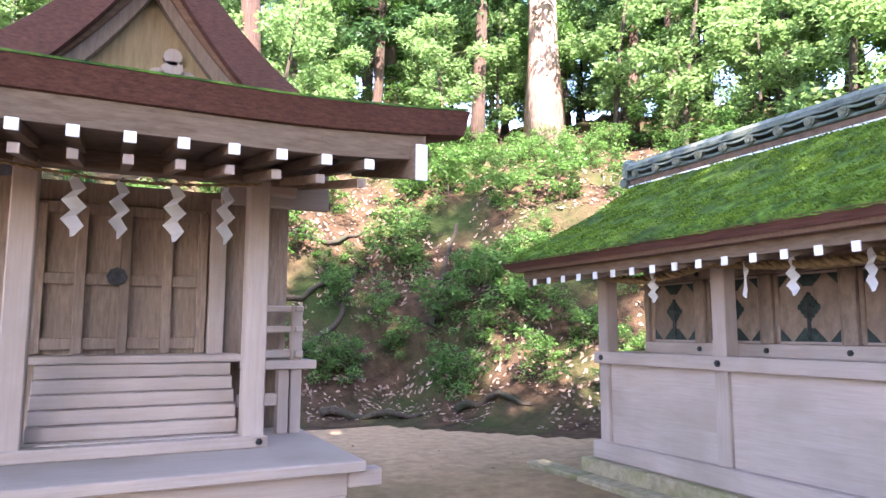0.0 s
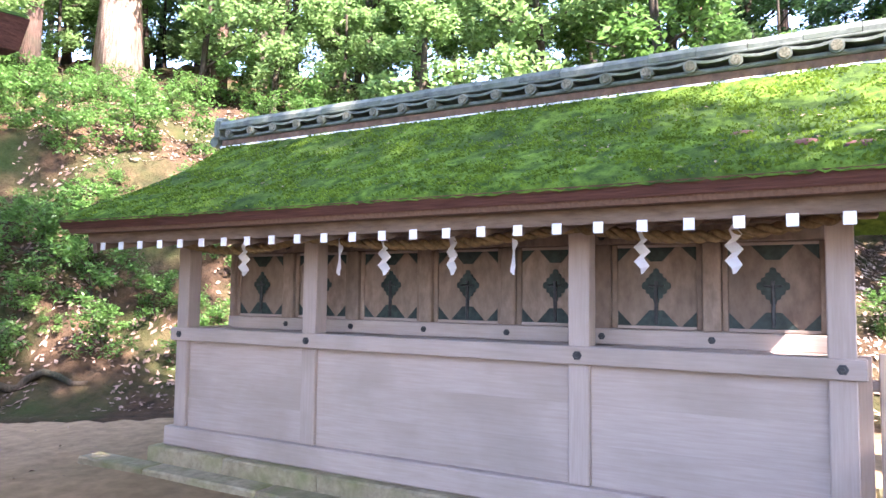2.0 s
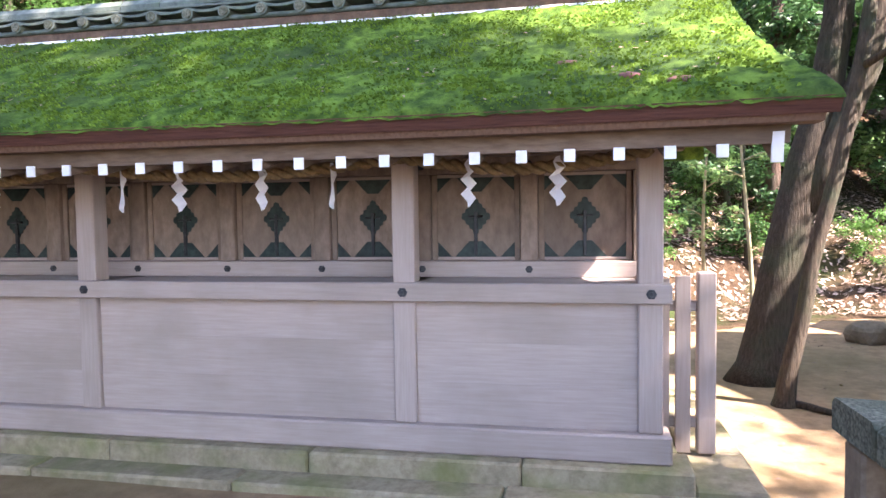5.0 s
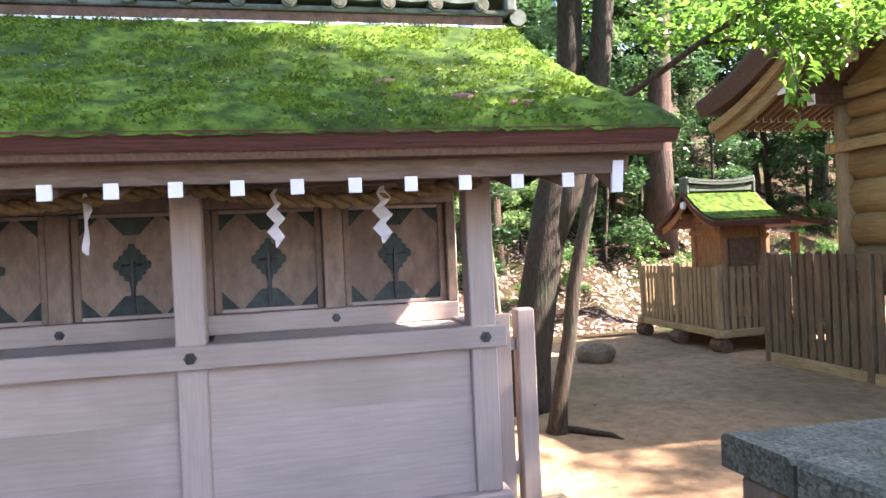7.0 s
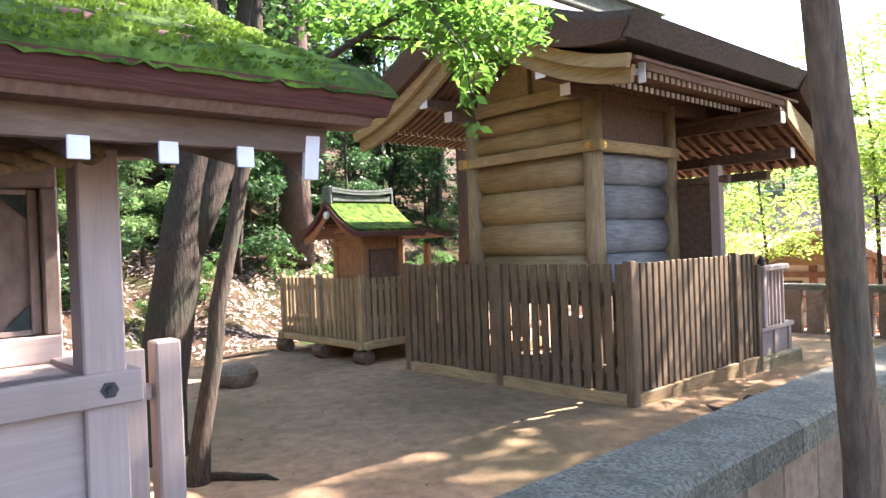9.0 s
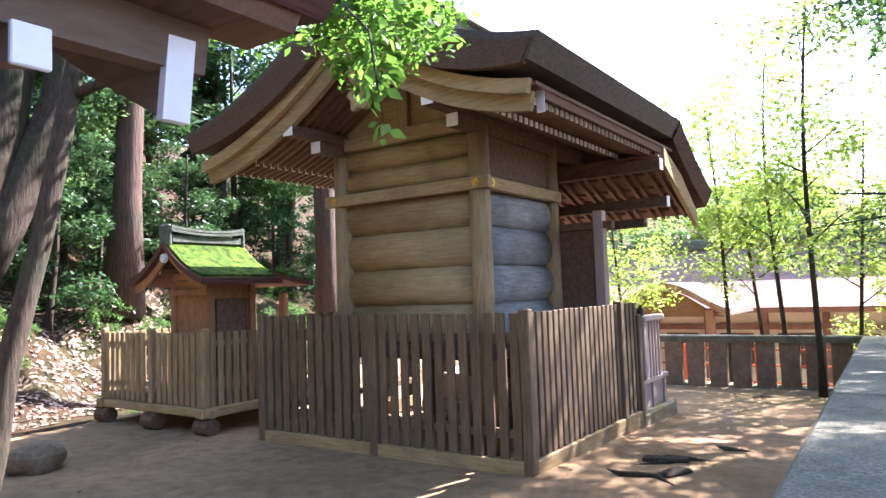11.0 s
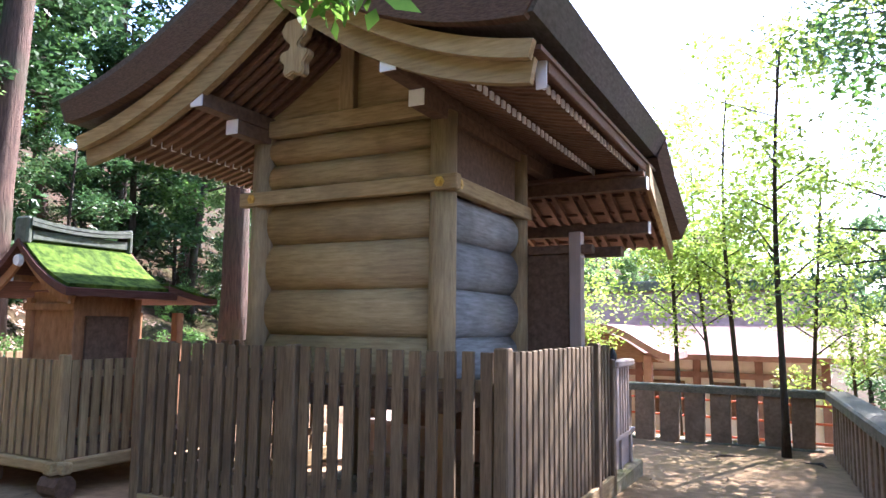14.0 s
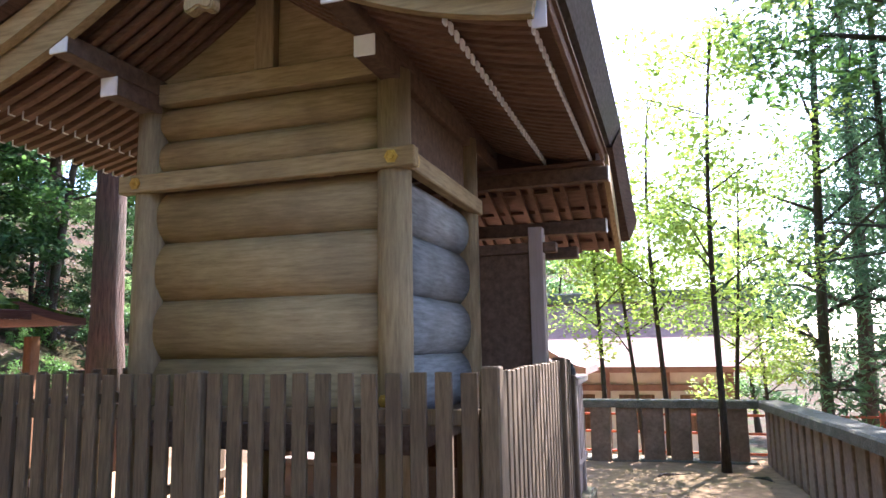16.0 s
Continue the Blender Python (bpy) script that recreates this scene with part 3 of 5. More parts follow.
# ---- the log-walled shrine ----
CX0, CX1, CY0, CY1, CR = 5.50, 7.24, -5.62, -7.12, 6.36
logs = thing("log_shrine", "tall weathered log-walled shrine with sweeping bark roof", "shrine", (CR, -7.0, -0.1))
cpart = of(logs)
for x, y in ((CX0, CY0), (CX1, CY0), (CX0, CY1), (CX1, CY1)):
    cpart("pillar", tube(bmesh.new(), [(x, y, 0.02), (x, y, 3.10)], [0.105, 0.1], 24), LOG_Z, None, "", True)
    cpart("footing", block(x - 0.2, x + 0.2, y - 0.2, y + 0.2, -0.25, 0.02, 0.03), STONE)


def log_profile(h, n=12):
    """Rounded face of a log of height h: how far it stands out at each height."""
    return [(0.078 * (1 - abs(2 * i / n - 1) ** 2.8) - 0.018, h * i / n) for i in range(n + 1)]


COURSES = ((1.04, 0.37), (1.41, 0.37), (1.78, 0.38), (2.16, 0.34), (2.60, 0.25), (2.85, 0.23))
for z, h in COURSES:
    p = log_profile(h)
    cpart("log", prism([(CY0 + d - 0.01, z + a) for d, a in p] + [(CY0 - 0.1, z + h), (CY0 - 0.1, z)], "x", CX0, CX1), LOG_X, None, "", True)
    if z < 2.5:
        cpart("log", prism([(CX0 - d + 0.01, z + a) for d, a in p] + [(CX0 + 0.1, z + h), (CX0 + 0.1, z)], "y", CY1, CY0), LOG_GREY, None, "silvered weathered log", True)
bm = block(CX0 - 0.17, CX1 + 0.17, CY0 + 0.045, CY0 + 0.125, 2.485, 2.605, 0.008)
cpart("tie_beam", bm, LOG_X)
cpart("tie_beam", block(CX0 - 0.13, CX0 - 0.045, CY1 - 0.05, CY0 + 0.044, 2.485, 2.605, 0.008), LOG_Y)
for x in (CX0 - 0.03, CX1 + 0.03):
    cpart("gilt_cover", boss(bmesh.new(), x, CY0 + 0.126, 2.545, 0.042, "y"), GOLD, None, "gilt nail cover")
cpart("gilt_cover", boss(bmesh.new(), CX0 - 0.131, CY0 - 0.02, 2.545, 0.042), GOLD, None, "gilt nail cover")
cpart("gilt_cover", boss(bmesh.new(), CX0 + 0.02, CY0 + 0.125, 1.17, 0.038, "y"), GOLD, None, "gilt nail cover")
cpart("top_beam", block(CX0 - 0.05, CX1 + 0.05, CY0 - 0.06, CY0 + 0.075, 3.08, 3.22), LOG_X)
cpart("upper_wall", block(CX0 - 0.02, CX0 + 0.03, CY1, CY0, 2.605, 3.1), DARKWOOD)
cpart("far_wall", block(CX1 - 0.05, CX1 + 0.05, -8.3, CY0, 1.04, 3.2), LOG_Y)
cpart("gable_board", prism(((CX0 - 0.1, 3.22), (CX1 + 0.1, 3.22), (CR, 3.98)), "y", CY0 - 0.05, CY0 - 0.0), LOG_X)
cpart("king_post", block(CR - 0.07, CR + 0.07, CY0 + 0.0, CY0 + 0.07, 3.222, 3.8), LOG_Z)
for x in (CX0 - 0.01, CX1 - 0.03):
    for z, y in ((3.08, -5.18), (3.20, -4.80)):
        o = cpart("purlin", block(x - 0.06, x + 0.06, -8.0, y, z - 0.055, z + 0.06), DARKWOOD)
        part("painted_end", block(x - 0.062, x + 0.062, y, y + 0.012, z - 0.057, z + 0.062, 0.003), WHITE, o, "cream-painted purlin end")
cpart("ridge_purlin", block(CR - 0.07, CR + 0.07, -8.0, -4.9, 3.80, 3.95), DARKWOOD)
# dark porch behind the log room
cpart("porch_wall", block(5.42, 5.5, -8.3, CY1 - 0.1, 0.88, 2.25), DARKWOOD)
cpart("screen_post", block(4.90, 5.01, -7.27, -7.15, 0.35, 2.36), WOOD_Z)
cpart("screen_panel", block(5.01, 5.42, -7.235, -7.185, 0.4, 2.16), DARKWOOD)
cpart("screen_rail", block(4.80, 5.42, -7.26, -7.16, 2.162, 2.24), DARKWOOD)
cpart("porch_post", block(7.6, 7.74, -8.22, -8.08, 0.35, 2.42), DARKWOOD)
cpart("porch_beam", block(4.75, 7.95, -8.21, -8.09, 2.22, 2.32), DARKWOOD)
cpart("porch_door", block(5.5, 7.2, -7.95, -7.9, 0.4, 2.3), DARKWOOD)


FAR_SLOPE = 1.12


def curved_band(y0, y1, span, apex, drop, sag, thick0, thick1, n=20, tilt=0.0):
    """A roof layer that follows the sweep of both slopes; its thickness goes from ridge to eave."""
    up, dn = [], []
    for i in range(-n, n + 1):
        s = abs(i) / n
        z = apex - drop * s * (FAR_SLOPE if i > 0 else 1) - sag * s * (1 - s) * 2
        x = CR + math.copysign(span * s, i) * (FAR_SLOPE if i > 0 else 1)
        t = thick0 + (thick1 - thick0) * s
        up.append((x, z))
        dn.append((x - math.copysign(tilt * s, i), z - t))
    return prism(up + dn[::-1], "y", y0, y1)


SPAN = 2.0
cpart("bark_roof", curved_band(-4.62, -8.35, SPAN + 0.03, 4.45, 0.99, 0.36, 0.42, 0.20, 24, 0.10), BARK_TOP, None, "thick grey-brown bark roof", False)
cpart("bark_edge", curved_band(-4.60, -4.68, SPAN - 0.02, 4.36, 0.95, 0.36, 0.38, 0.17, 24, 0.10), BARK_C, None, "dark layered bark verge")
cpart("verge_board", curved_band(-4.70, -4.76, SPAN - 0.10, 4.06, 0.92, 0.33, 0.13, 0.11, 24, 0.03), LOG_X)
cpart("barge_board", curved_band(-4.78, -4.84, SPAN - 0.12, 3.96, 0.90, 0.33, 0.21, 0.15, 24, 0.03), LOG_X)
cpart("roof_boarding", curved_band(-4.78, -8.3, SPAN - 0.08, 3.99, 0.86, 0.33, 0.03, 0.03, 24), RAFTER)
# pendant under the gable peak
rim = []
for k in range(48):
    a = k * math.tau / 48
    lobe = 0.115 + 0.022 * math.cos(5 * a - math.pi / 2)
    rim.append((CR - 0.08 + lobe * math.cos(a), 3.36 + lobe * 1.05 * math.sin(a)))
neck = [(CR - 0.08 + dx, 3.36 + dz) for dx, dz in ((0.045, 0.12), (0.10, 0.17), (0.12, 0.23), (0.08, 0.29), (0.0, 0.30), (-0.08, 0.29), (-0.12, 0.23), (-0.10, 0.17), (-0.045, 0.12))]
bm = prism([p for p in rim[:10]] + neck + [p for p in rim[15:]], "y", -4.86, -4.79)
bmesh.ops.bevel(bm, geom=[e for e in bm.edges if abs(e.verts[0].co.y + 4.79) < 0.001 and abs(e.verts[1].co.y + 4.79) < 0.001], offset=0.012, segments=2, affect="EDGES")
cpart("gable_pendant", bm, LOG_Z, None, "carved wooden pendant")
for sx in (-1, 1):
    def rafter_piece(tier):
        s0, s1 = ((0.05, 0.93) if tier == 0 else (0.05, 0.72))
        pts = []
        zoff = -0.05 if tier == 0 else -0.12
        for i in range(9):
            s = s0 + (s1 - s0) * i / 8
            pts.append((CR + sx * (SPAN - 0.08) * s * (FAR_SLOPE if sx > 0 else 1), 3.96 - 0.86 * s * (FAR_SLOPE if sx > 0 else 1) - 0.66 * s * (1 - s) + zoff + 0.0))
        return prism(pts + [(a, b - 0.05) for a, b in pts[::-1]], "y", -0.022, 0.022), pts[-1]
    for tier in (0, 1):
        bm, tip = rafter_piece(tier)
        r = cpart("rafter", bm, RAFTER)
        part("painted_end", block(tip[0] - 0.008, tip[0] + 0.008, -0.024, 0.024, tip[1] - 0.053, tip[1] + 0.003, 0.002), WHITE, r, "white-painted rafter end")
        r.location.y += -5.0
        l0 = r.location.copy()
        for k in range(1, 29):
            copy_thing(r, Matrix.Translation(l0 + Vector((0, -0.104 * k, 0))))
    x = CR + sx * 1.87 * (FAR_SLOPE if sx > 0 else 1)
    o = cpart("eave_board", block(min(x, x + sx * 0.03), max(x, x + sx * 0.03), -7.95, -4.98, 3.03, 3.11, 0.004), RAFTER)
    for y in (-4.98, -7.96):
        part("painted_end", block(x - 0.02, x + 0.05, y, y + 0.012, 2.93, 3.12, 0.002), WHITE, o, "white-painted board end")

# front pent roof: the main slope runs on and bends down over the steps
bm = bmesh.new()
rows_ = []
for i in range(13):
    s = i / 12
    y, z = -8.32 - 1.10 * s, 3.44 - 0.98 * s + 0.20 * s * s
    rows_.append([(CR + (j / 16 - 0.5) * 2 * (SPAN + 0.03 + 0.06 * s), y, z + 0.06 * abs(j / 8 - 1) ** 3 * s) for j in range(17)])
top = [[bm.verts.new(p) for p in r] for r in rows_]
bot = [[bm.verts.new((p[0] + (0.08 if p[0] < CR else -0.08) * (p[0] in (r[0][0], r[16][0])), p[1] + 0.06, p[2] - 0.20)) for p in r] for r in rows_]
for i in range(12):
    for j in range(16):
        bm.faces.new((top[i][j], top[i + 1][j], top[i + 1][j + 1], top[i][j + 1]))
        bm.faces.new((bot[i][j], bot[i][j + 1], bot[i + 1][j + 1], bot[i + 1][j]))
    bm.faces.new((top[i][0], bot[i][0], bot[i + 1][0], top[i + 1][0]))
    bm.faces.new((top[i][16], top[i + 1][16], bot[i + 1][16], bot[i][16]))
for j in range(16):
    bm.faces.new((top[12][j], bot[12][j], bot[12][j + 1], top[12][j + 1]))
bmesh.ops.recalc_face_normals(bm, faces=bm.faces[:])
cpart("pent_roof", bm, BARK_C, None, "thick bark pent roof over the front steps")
PENT = ((-7.80, 2.98), (-9.28, 2.43))


def pent_z(y):
    (a, b), (c, d) = PENT
    return b + (d - b) * (y - a) / (c - a)


cpart("pent_boarding", prism((PENT[0], PENT[1], (PENT[1][0], PENT[1][1] + 0.03), (PENT[0][0], PENT[0][1] + 0.03)), "x", CR - 1.9, CR + 1.9), RAFTER)
for k in range(13):
    for d in (-0.055, 0.055):
        x = CR - 1.74 + k * 3.48 / 12 + d
        cpart("pent_rafter", prism(((-7.84, pent_z(-7.84) - 0.004), (-9.2, pent_z(-9.2) - 0.004), (-9.19, pent_z(-9.2) - 0.07), (-7.84, pent_z(-7.84) - 0.065)), "x", x - 0.02, x + 0.02), RAFTER)
for y in (-7.98, -8.12, -8.45, -8.66, -8.86, -9.05):
    cpart("pent_lath", block(CR - 1.85, CR + 1.85, y - 0.02, y + 0.02, pent_z(y) - 0.035, pent_z(y) - 0.005, 0.003), RAFTER)
for y, z0, z1, x in ((-7.78, 2.82, 2.94, 4.43), (-8.22, 2.45, 2.57, 4.5)):
    o = cpart("pent_beam", block(x, 2 * CR - x, y - 0.05, y + 0.05, z0, z1, 0.006), DARKWOOD)
    part("painted_end", block(x - 0.012, x - 0.001, y - 0.052, y + 0.052, z0 - 0.002, z1 + 0.002, 0.002), WHITE, o, "white-painted beam end")
cpart("pent_side_board", prism(((-7.95, 2.90), (-9.22, 2.27), (-9.25, 2.44), (-8.6, 2.86), (-7.95, 3.10)), "x", CR - 1.93, CR - 1.88), LOG_Y)
# ridge box on the bark roof
cpart("ridge_box", block(CR - 0.16, CR + 0.16, -8.3, -4.75, 4.36, 4.62, 0.02), TILE)
cpart("ridge_cap", prism(((CR - 0.22, 4.62), (CR - 0.2, 4.66), (CR, 4.74), (CR + 0.2, 4.66), (CR + 0.22, 4.62)), "y", -8.4, -4.65), TILE)

# floor block and stone base
cpart("floor_frame", block(CX0 - 0.12, CX1 + 0.12, -8.1, CY0 + 0.1, 0.88, 1.038), DARKWOOD)
steps = thing("front_steps", "pale timber and stone landing before the log shrine", "steps", (5.5, -8.6, -0.1))
stp = of(steps)
stp("landing", block(4.84, 7.9, -9.0, -7.95, 0.36, 0.42, 0.008), WOOD_X)
stp("landing_frame", block(4.88, 7.86, -8.96, -7.98, 0.06, 0.355, 0.006), WOOD_X)
for k in range(3):
    stp("frame_post", block(4.855, 4.93, -8.02 - 0.44 * k - 0.04, -8.02 - 0.44 * k + 0.04, 0.0, 0.356, 0.004), WOOD_Z)
stp("stone_step", block(4.78, 7.95, -9.1, -7.85, -0.25, 0.06, 0.02), STONE)


# ---- picket fence round the log shrine ----
FX0, FX1, FY0, FY1 = 4.83, 8.07, -5.17, -7.85
fence = thing("picket_fence", "brown weathered picket fence round the log shrine", "fence", (6.45, -6.5, -0.05))
fpart = of(fence)
FM = 6.49
p = fpart("picket", block(-0.042, 0.042, -0.014, 0.014, 0.115, 1.335, 0.004), PICKET)
l0 = p.location.copy()
xs = [FX0 + 0.045 + (FM - FX0 - 0.09) * (k + 0.5) / 12 for k in range(12)] + [FM + 0.045 + (FX1 - FM - 0.09) * (k + 0.5) / 12 for k in range(12)]
p.location = l0 + Vector((xs[0], FY0, 0))
for x in xs[1:]:
    again(p, l0 + Vector((x, FY0, random.uniform(-0.006, 0.006))))
p = fpart("picket", block(-0.014, 0.014, -0.038, 0.038, 0.115, 1.335, 0.004), PICKET)
ys = [FY0 - 0.045 - 2.05 * (k + 0.5) / 18 for k in range(18)] + [-7.36 - 0.50 * (k + 0.5) / 4 for k in range(4)]
p.location = l0 + Vector((FX0, ys[0], 0))
for y in ys[1:]:
    again(p, l0 + Vector((FX0, y, random.uniform(-0.006, 0.006))))
p = fpart("picket", block(-0.014, 0.014, -0.038, 0.038, 0.115, 1.335, 0.004), PICKET)
p.location = l0 + Vector((FX1, FY0 - 0.12, 0))
for k in range(1, 17):
    again(p, l0 + Vector((FX1, FY0 - 0.12 - 0.155 * k, 0)))
for x, y, z in ((FX0, FY0, 1.365), (FX1, FY0, 1.36), (FM, FY0, 1.352), (FX0, -7.31, 1.36), (FX0, FY1, 1.2), (FX1, FY1, 1.36)):
    fpart("fence_post", block(x - 0.048, x + 0.048, y - 0.048, y + 0.048, -0.05, z, 0.01), PICKET)
for a, b in ((FX0, FM), (FM, FX1)):
    fpart("base_rail", block(a + 0.048, b - 0.048, FY0 - 0.045, FY0 + 0.045, -0.03, 0.115), LOG_X)
    fpart("back_rail", block(a + 0.048, b - 0.048, FY0 - 0.05, FY0 - 0.015, 1.08, 1.16), PICKET)
    fpart("back_rail", block(a + 0.048, b - 0.048, FY0 - 0.05, FY0 - 0.015, 0.28, 0.36), PICKET)
for x in (FX0, FX1):
    s = 1 if x == FX0 else -1
    fpart("base_rail", block(x - 0.045, x + 0.045, FY1, FY0 - 0.048, -0.12, 0.115), LOG_Y)
    fpart("back_rail", block(min(x + s * 0.015, x + s * 0.05), max(x + s * 0.015, x + s * 0.05), FY1, FY0 - 0.048, 1.08, 1.16), PICKET)
    fpart("back_rail", block(min(x + s * 0.015, x + s * 0.05), max(x + s * 0.015, x + s * 0.05), FY1, FY0 - 0.048, 0.28, 0.36), PICKET)
rail = thing("stair_rail", "grey timber stair rail end with metal cap", "rail", (4.85, -8.05, 0.42))
rp = of(rail)
rp("newel", block(4.80, 4.90, -8.12, -8.02, 0.42, 1.12, 0.01), WOOD_Z)
rp("hand_rail", block(4.78, 4.92, -8.75, -8.0, 1.10, 1.17, 0.015), WOOD_Y)
rp("cap", tube(bmesh.new(), [(4.85, -8.07, 1.17), (4.85, -8.07, 1.2), (4.85, -8.07, 1.24), (4.85, -8.07, 1.3)], [0.03, 0.045, 0.04, 0.008], 10), IRON, None, "dark metal cap")
for k in range(5):
    rp("baluster", block(4.83, 4.87, -8.25 - 0.11 * k, -8.21 - 0.11 * k, 0.42, 1.10, 0.004), WOOD_Z)

# ---- small shrine on its sledge ----
small = thing("small_shrine", "small orange timber shrine with moss on its roof", "shrine", (9.55, -5.6, 0.05))
sp = of(small)
SX = 9.52
sp("body", block(9.2, 9.85, -5.95, -5.3, 0.42, 1.78, 0.01), ORANGEWOOD)
for x in (9.2, 9.85):
    for y in (-5.95, -5.3, -6.5):
        sp("corner_post", block(x - 0.045, x + 0.045, y - 0.045, y + 0.045, 0.42, 1.72 if y > -6 else 1.6, 0.006), ORANGEWOOD)
for z in (0.75, 1.6):
    sp("tie_beam", block(9.14, 9.91, -5.275, -5.235, z, z + 0.07, 0.004), ORANGEWOOD)
sp("door", block(9.165, 9.2, -5.86, -5.40, 0.6, 1.55, 0.005), DARKWOOD, None, "dark door panel")
sp("gable_board", prism(((9.1, 1.8), (9.94, 1.8), (SX, 2.2)), "y", -5.36, -5.3), ORANGEWOOD)


def small_band(y0, y1, span, apex, drop, sag, thick, n=12):
    up, dn = [], []
    for i in range(-n, n + 1):
        s = abs(i) / n
        z = apex - drop * s - sag * s * (1 - s) * 2
        up.append((SX + math.copysign(span * s, i), z))
        dn.append((SX + math.copysign(span * s, i), z - thick))
    return prism(up + dn[::-1], "y", y0, y1)


sp("moss_roof", small_band(-4.93, -6.05, 0.73, 2.29, 0.46, 0.13, 0.05), MOSS, None, "bright green sunlit moss")
sp("bark_roof", small_band(-4.90, -6.1, 0.75, 2.25, 0.46, 0.13, 0.07), BARK_ROOF)
sp("barge_board", small_band(-4.97, -5.0, 0.68, 2.17, 0.42, 0.12, 0.10), ORANGEWOOD)
r = sp("pent_roof", prism([(-6.0 - 0.65 * i / 8, 1.86 - 0.16 * (i / 8) + 0.05 * (i / 8) ** 3) for i in range(9)] + [(-6.0 - 0.65 * i / 8, 1.80 - 0.16 * (i / 8) + 0.05 * (i / 8) ** 3) for i in range(8, -1, -1)], "x", 8.78, 10.26), BARK_ROOF)
sp("pent_moss", prism([(-6.0 - 0.64 * i / 8, 1.885 - 0.16 * (i / 8) + 0.05 * (i / 8) ** 3) for i in range(9)] + [(-6.0 - 0.64 * i / 8, 1.862 - 0.16 * (i / 8) + 0.05 * (i / 8) ** 3) for i in range(8, -1, -1)], "x", 8.79, 10.25), MOSS)
r = sp("rafter", prism(((8.86, 1.755), (9.2, 1.84), (9.2, 1.81), (8.86, 1.725)), "y", -0.011, 0.011), ORANGEWOOD)
part("painted_end", block(8.852, 8.86, -0.012, 0.012, 1.724, 1.756, 0.001), WHITE, r, "white rafter end")
l0 = r.location.copy()
r.location = l0 + Vector((0, -5.06, 0))
for k in range(1, 19):
    copy_thing(r, Matrix.Translation(l0 + Vector((0, -5.06 - 0.055 * k, 0))))
bm = block(SX - 0.09, SX + 0.09, -6.0, -4.98, 2.24, 2.33, 0.01)
sp("ridge_box", bm, TILE)
for z in (2.335, 2.375):
    sp("ridge_tile", prism([(-4.96 - 1.06 * i / 10, z + 0.04 * abs(i / 5 - 1) ** 2) for i in range(11)] + [(-4.96 - 1.06 * i / 10, z + 0.03 + 0.045 * abs(i / 5 - 1) ** 2) for i in range(10, -1, -1)], "x", SX - 0.11, SX + 0.11), TILE)
for y in (-4.95, -6.03):
    sp("ridge_end", block(SX - 0.1, SX + 0.1, y - 0.03, y + 0.03, 2.2, 2.46, 0.02), TILE)
bm = bmesh.new()
tube(bm, [(SX, -4.94, 2.05), (SX, -4.90, 2.05)], [0.06, 0.05], 8)
sp("gable_pendant", bm, WHITE, None, "pale carved pendant")
for x in (9.28, 9.76):
    o = sp("purlin", block(x - 0.025, x + 0.025, -5.3, -5.02, 1.87, 1.93, 0.003), ORANGEWOOD)
    part("painted_end", block(x - 0.026, x + 0.026, -5.02, -5.01, 1.868, 1.932, 0.001), WHITE, o, "white purlin end")

SF = (8.86, 10.95, -5.0, -6.9)
sfence = thing("small_fence", "low timber fence on sledge beams round the small shrine", "fence", (9.9, -5.9, 0.05))
fp = of(sfence)
for x in (SF[0], SF[1]):
    fp("sledge_beam", block(x - 0.06, x + 0.06, SF[3] - 0.1, SF[2] + 0.1, 0.20, 0.31, 0.015), LOG_Y)
for y in (SF[2], SF[3]):
    fp("sledge_beam", block(SF[0] - 0.14, SF[1] + 0.14, y - 0.05, y + 0.05, 0.205, 0.305, 0.015), LOG_X)
for x in (SF[0], 9.9, SF[1]):
    for y in (SF[2], SF[3]):
        fp("foot", tube(bmesh.new(), [(x - 0.12, y, 0.1), (x + 0.12, y, 0.1)], [0.1, 0.1], 10), DARKWOOD)
        fp("corner_post", block(x - 0.04, x + 0.04, y - 0.04, y + 0.04, 0.306, 1.21, 0.01), LOG_Z)
fp("floor", block(SF[0], SF[1], SF[3], SF[2], 0.31, 0.42, 0.0), DARKWOOD)
p = fp("picket", block(-0.037, 0.037, -0.012, 0.012, 0.312, 1.16, 0.003), LOG_Z)
l0 = p.location.copy()
p.location = l0 + Vector((8.97, SF[2], 0))
for k in range(1, 18):
    if 0.9 <= abs(k - 8.6):
        again(p, l0 + Vector((8.97 + 0.112 * k, SF[2], 0)))
p = fp("picket", block(-0.012, 0.012, -0.037, 0.037, 0.312, 1.16, 0.003), LOG_Z)
p.location = l0 + Vector((SF[0], -5.1, 0))
for k in range(1, 17):
    again(p, l0 + Vector((SF[0], -5.1 - 0.11 * k, 0)))
for k in range(0, 17):
    again(p, l0 + Vector((SF[1], -5.1 - 0.11 * k, 0)))
for z in (0.5, 1.0):
    fp("back_rail", block(SF[0], SF[1], SF[2] - 0.045, SF[2] - 0.013, z, z + 0.06, 0.003), LOG_Z)
    fp("back_rail", block(SF[0] + 0.013, SF[0] + 0.045, SF[3], SF[2], z, z + 0.06, 0.003), LOG_Z)

# ---- granite fences ----
sf = thing("stone_fence", "lichened granite fence with a flat coping", "fence", (2.5, -5, 0))
gp = of(sf)
END = Vector((2.76, -12.6, 0.63))
START = Vector((2.27, -0.70, 0.985))


def along(k):
    return START + (END - START) * k


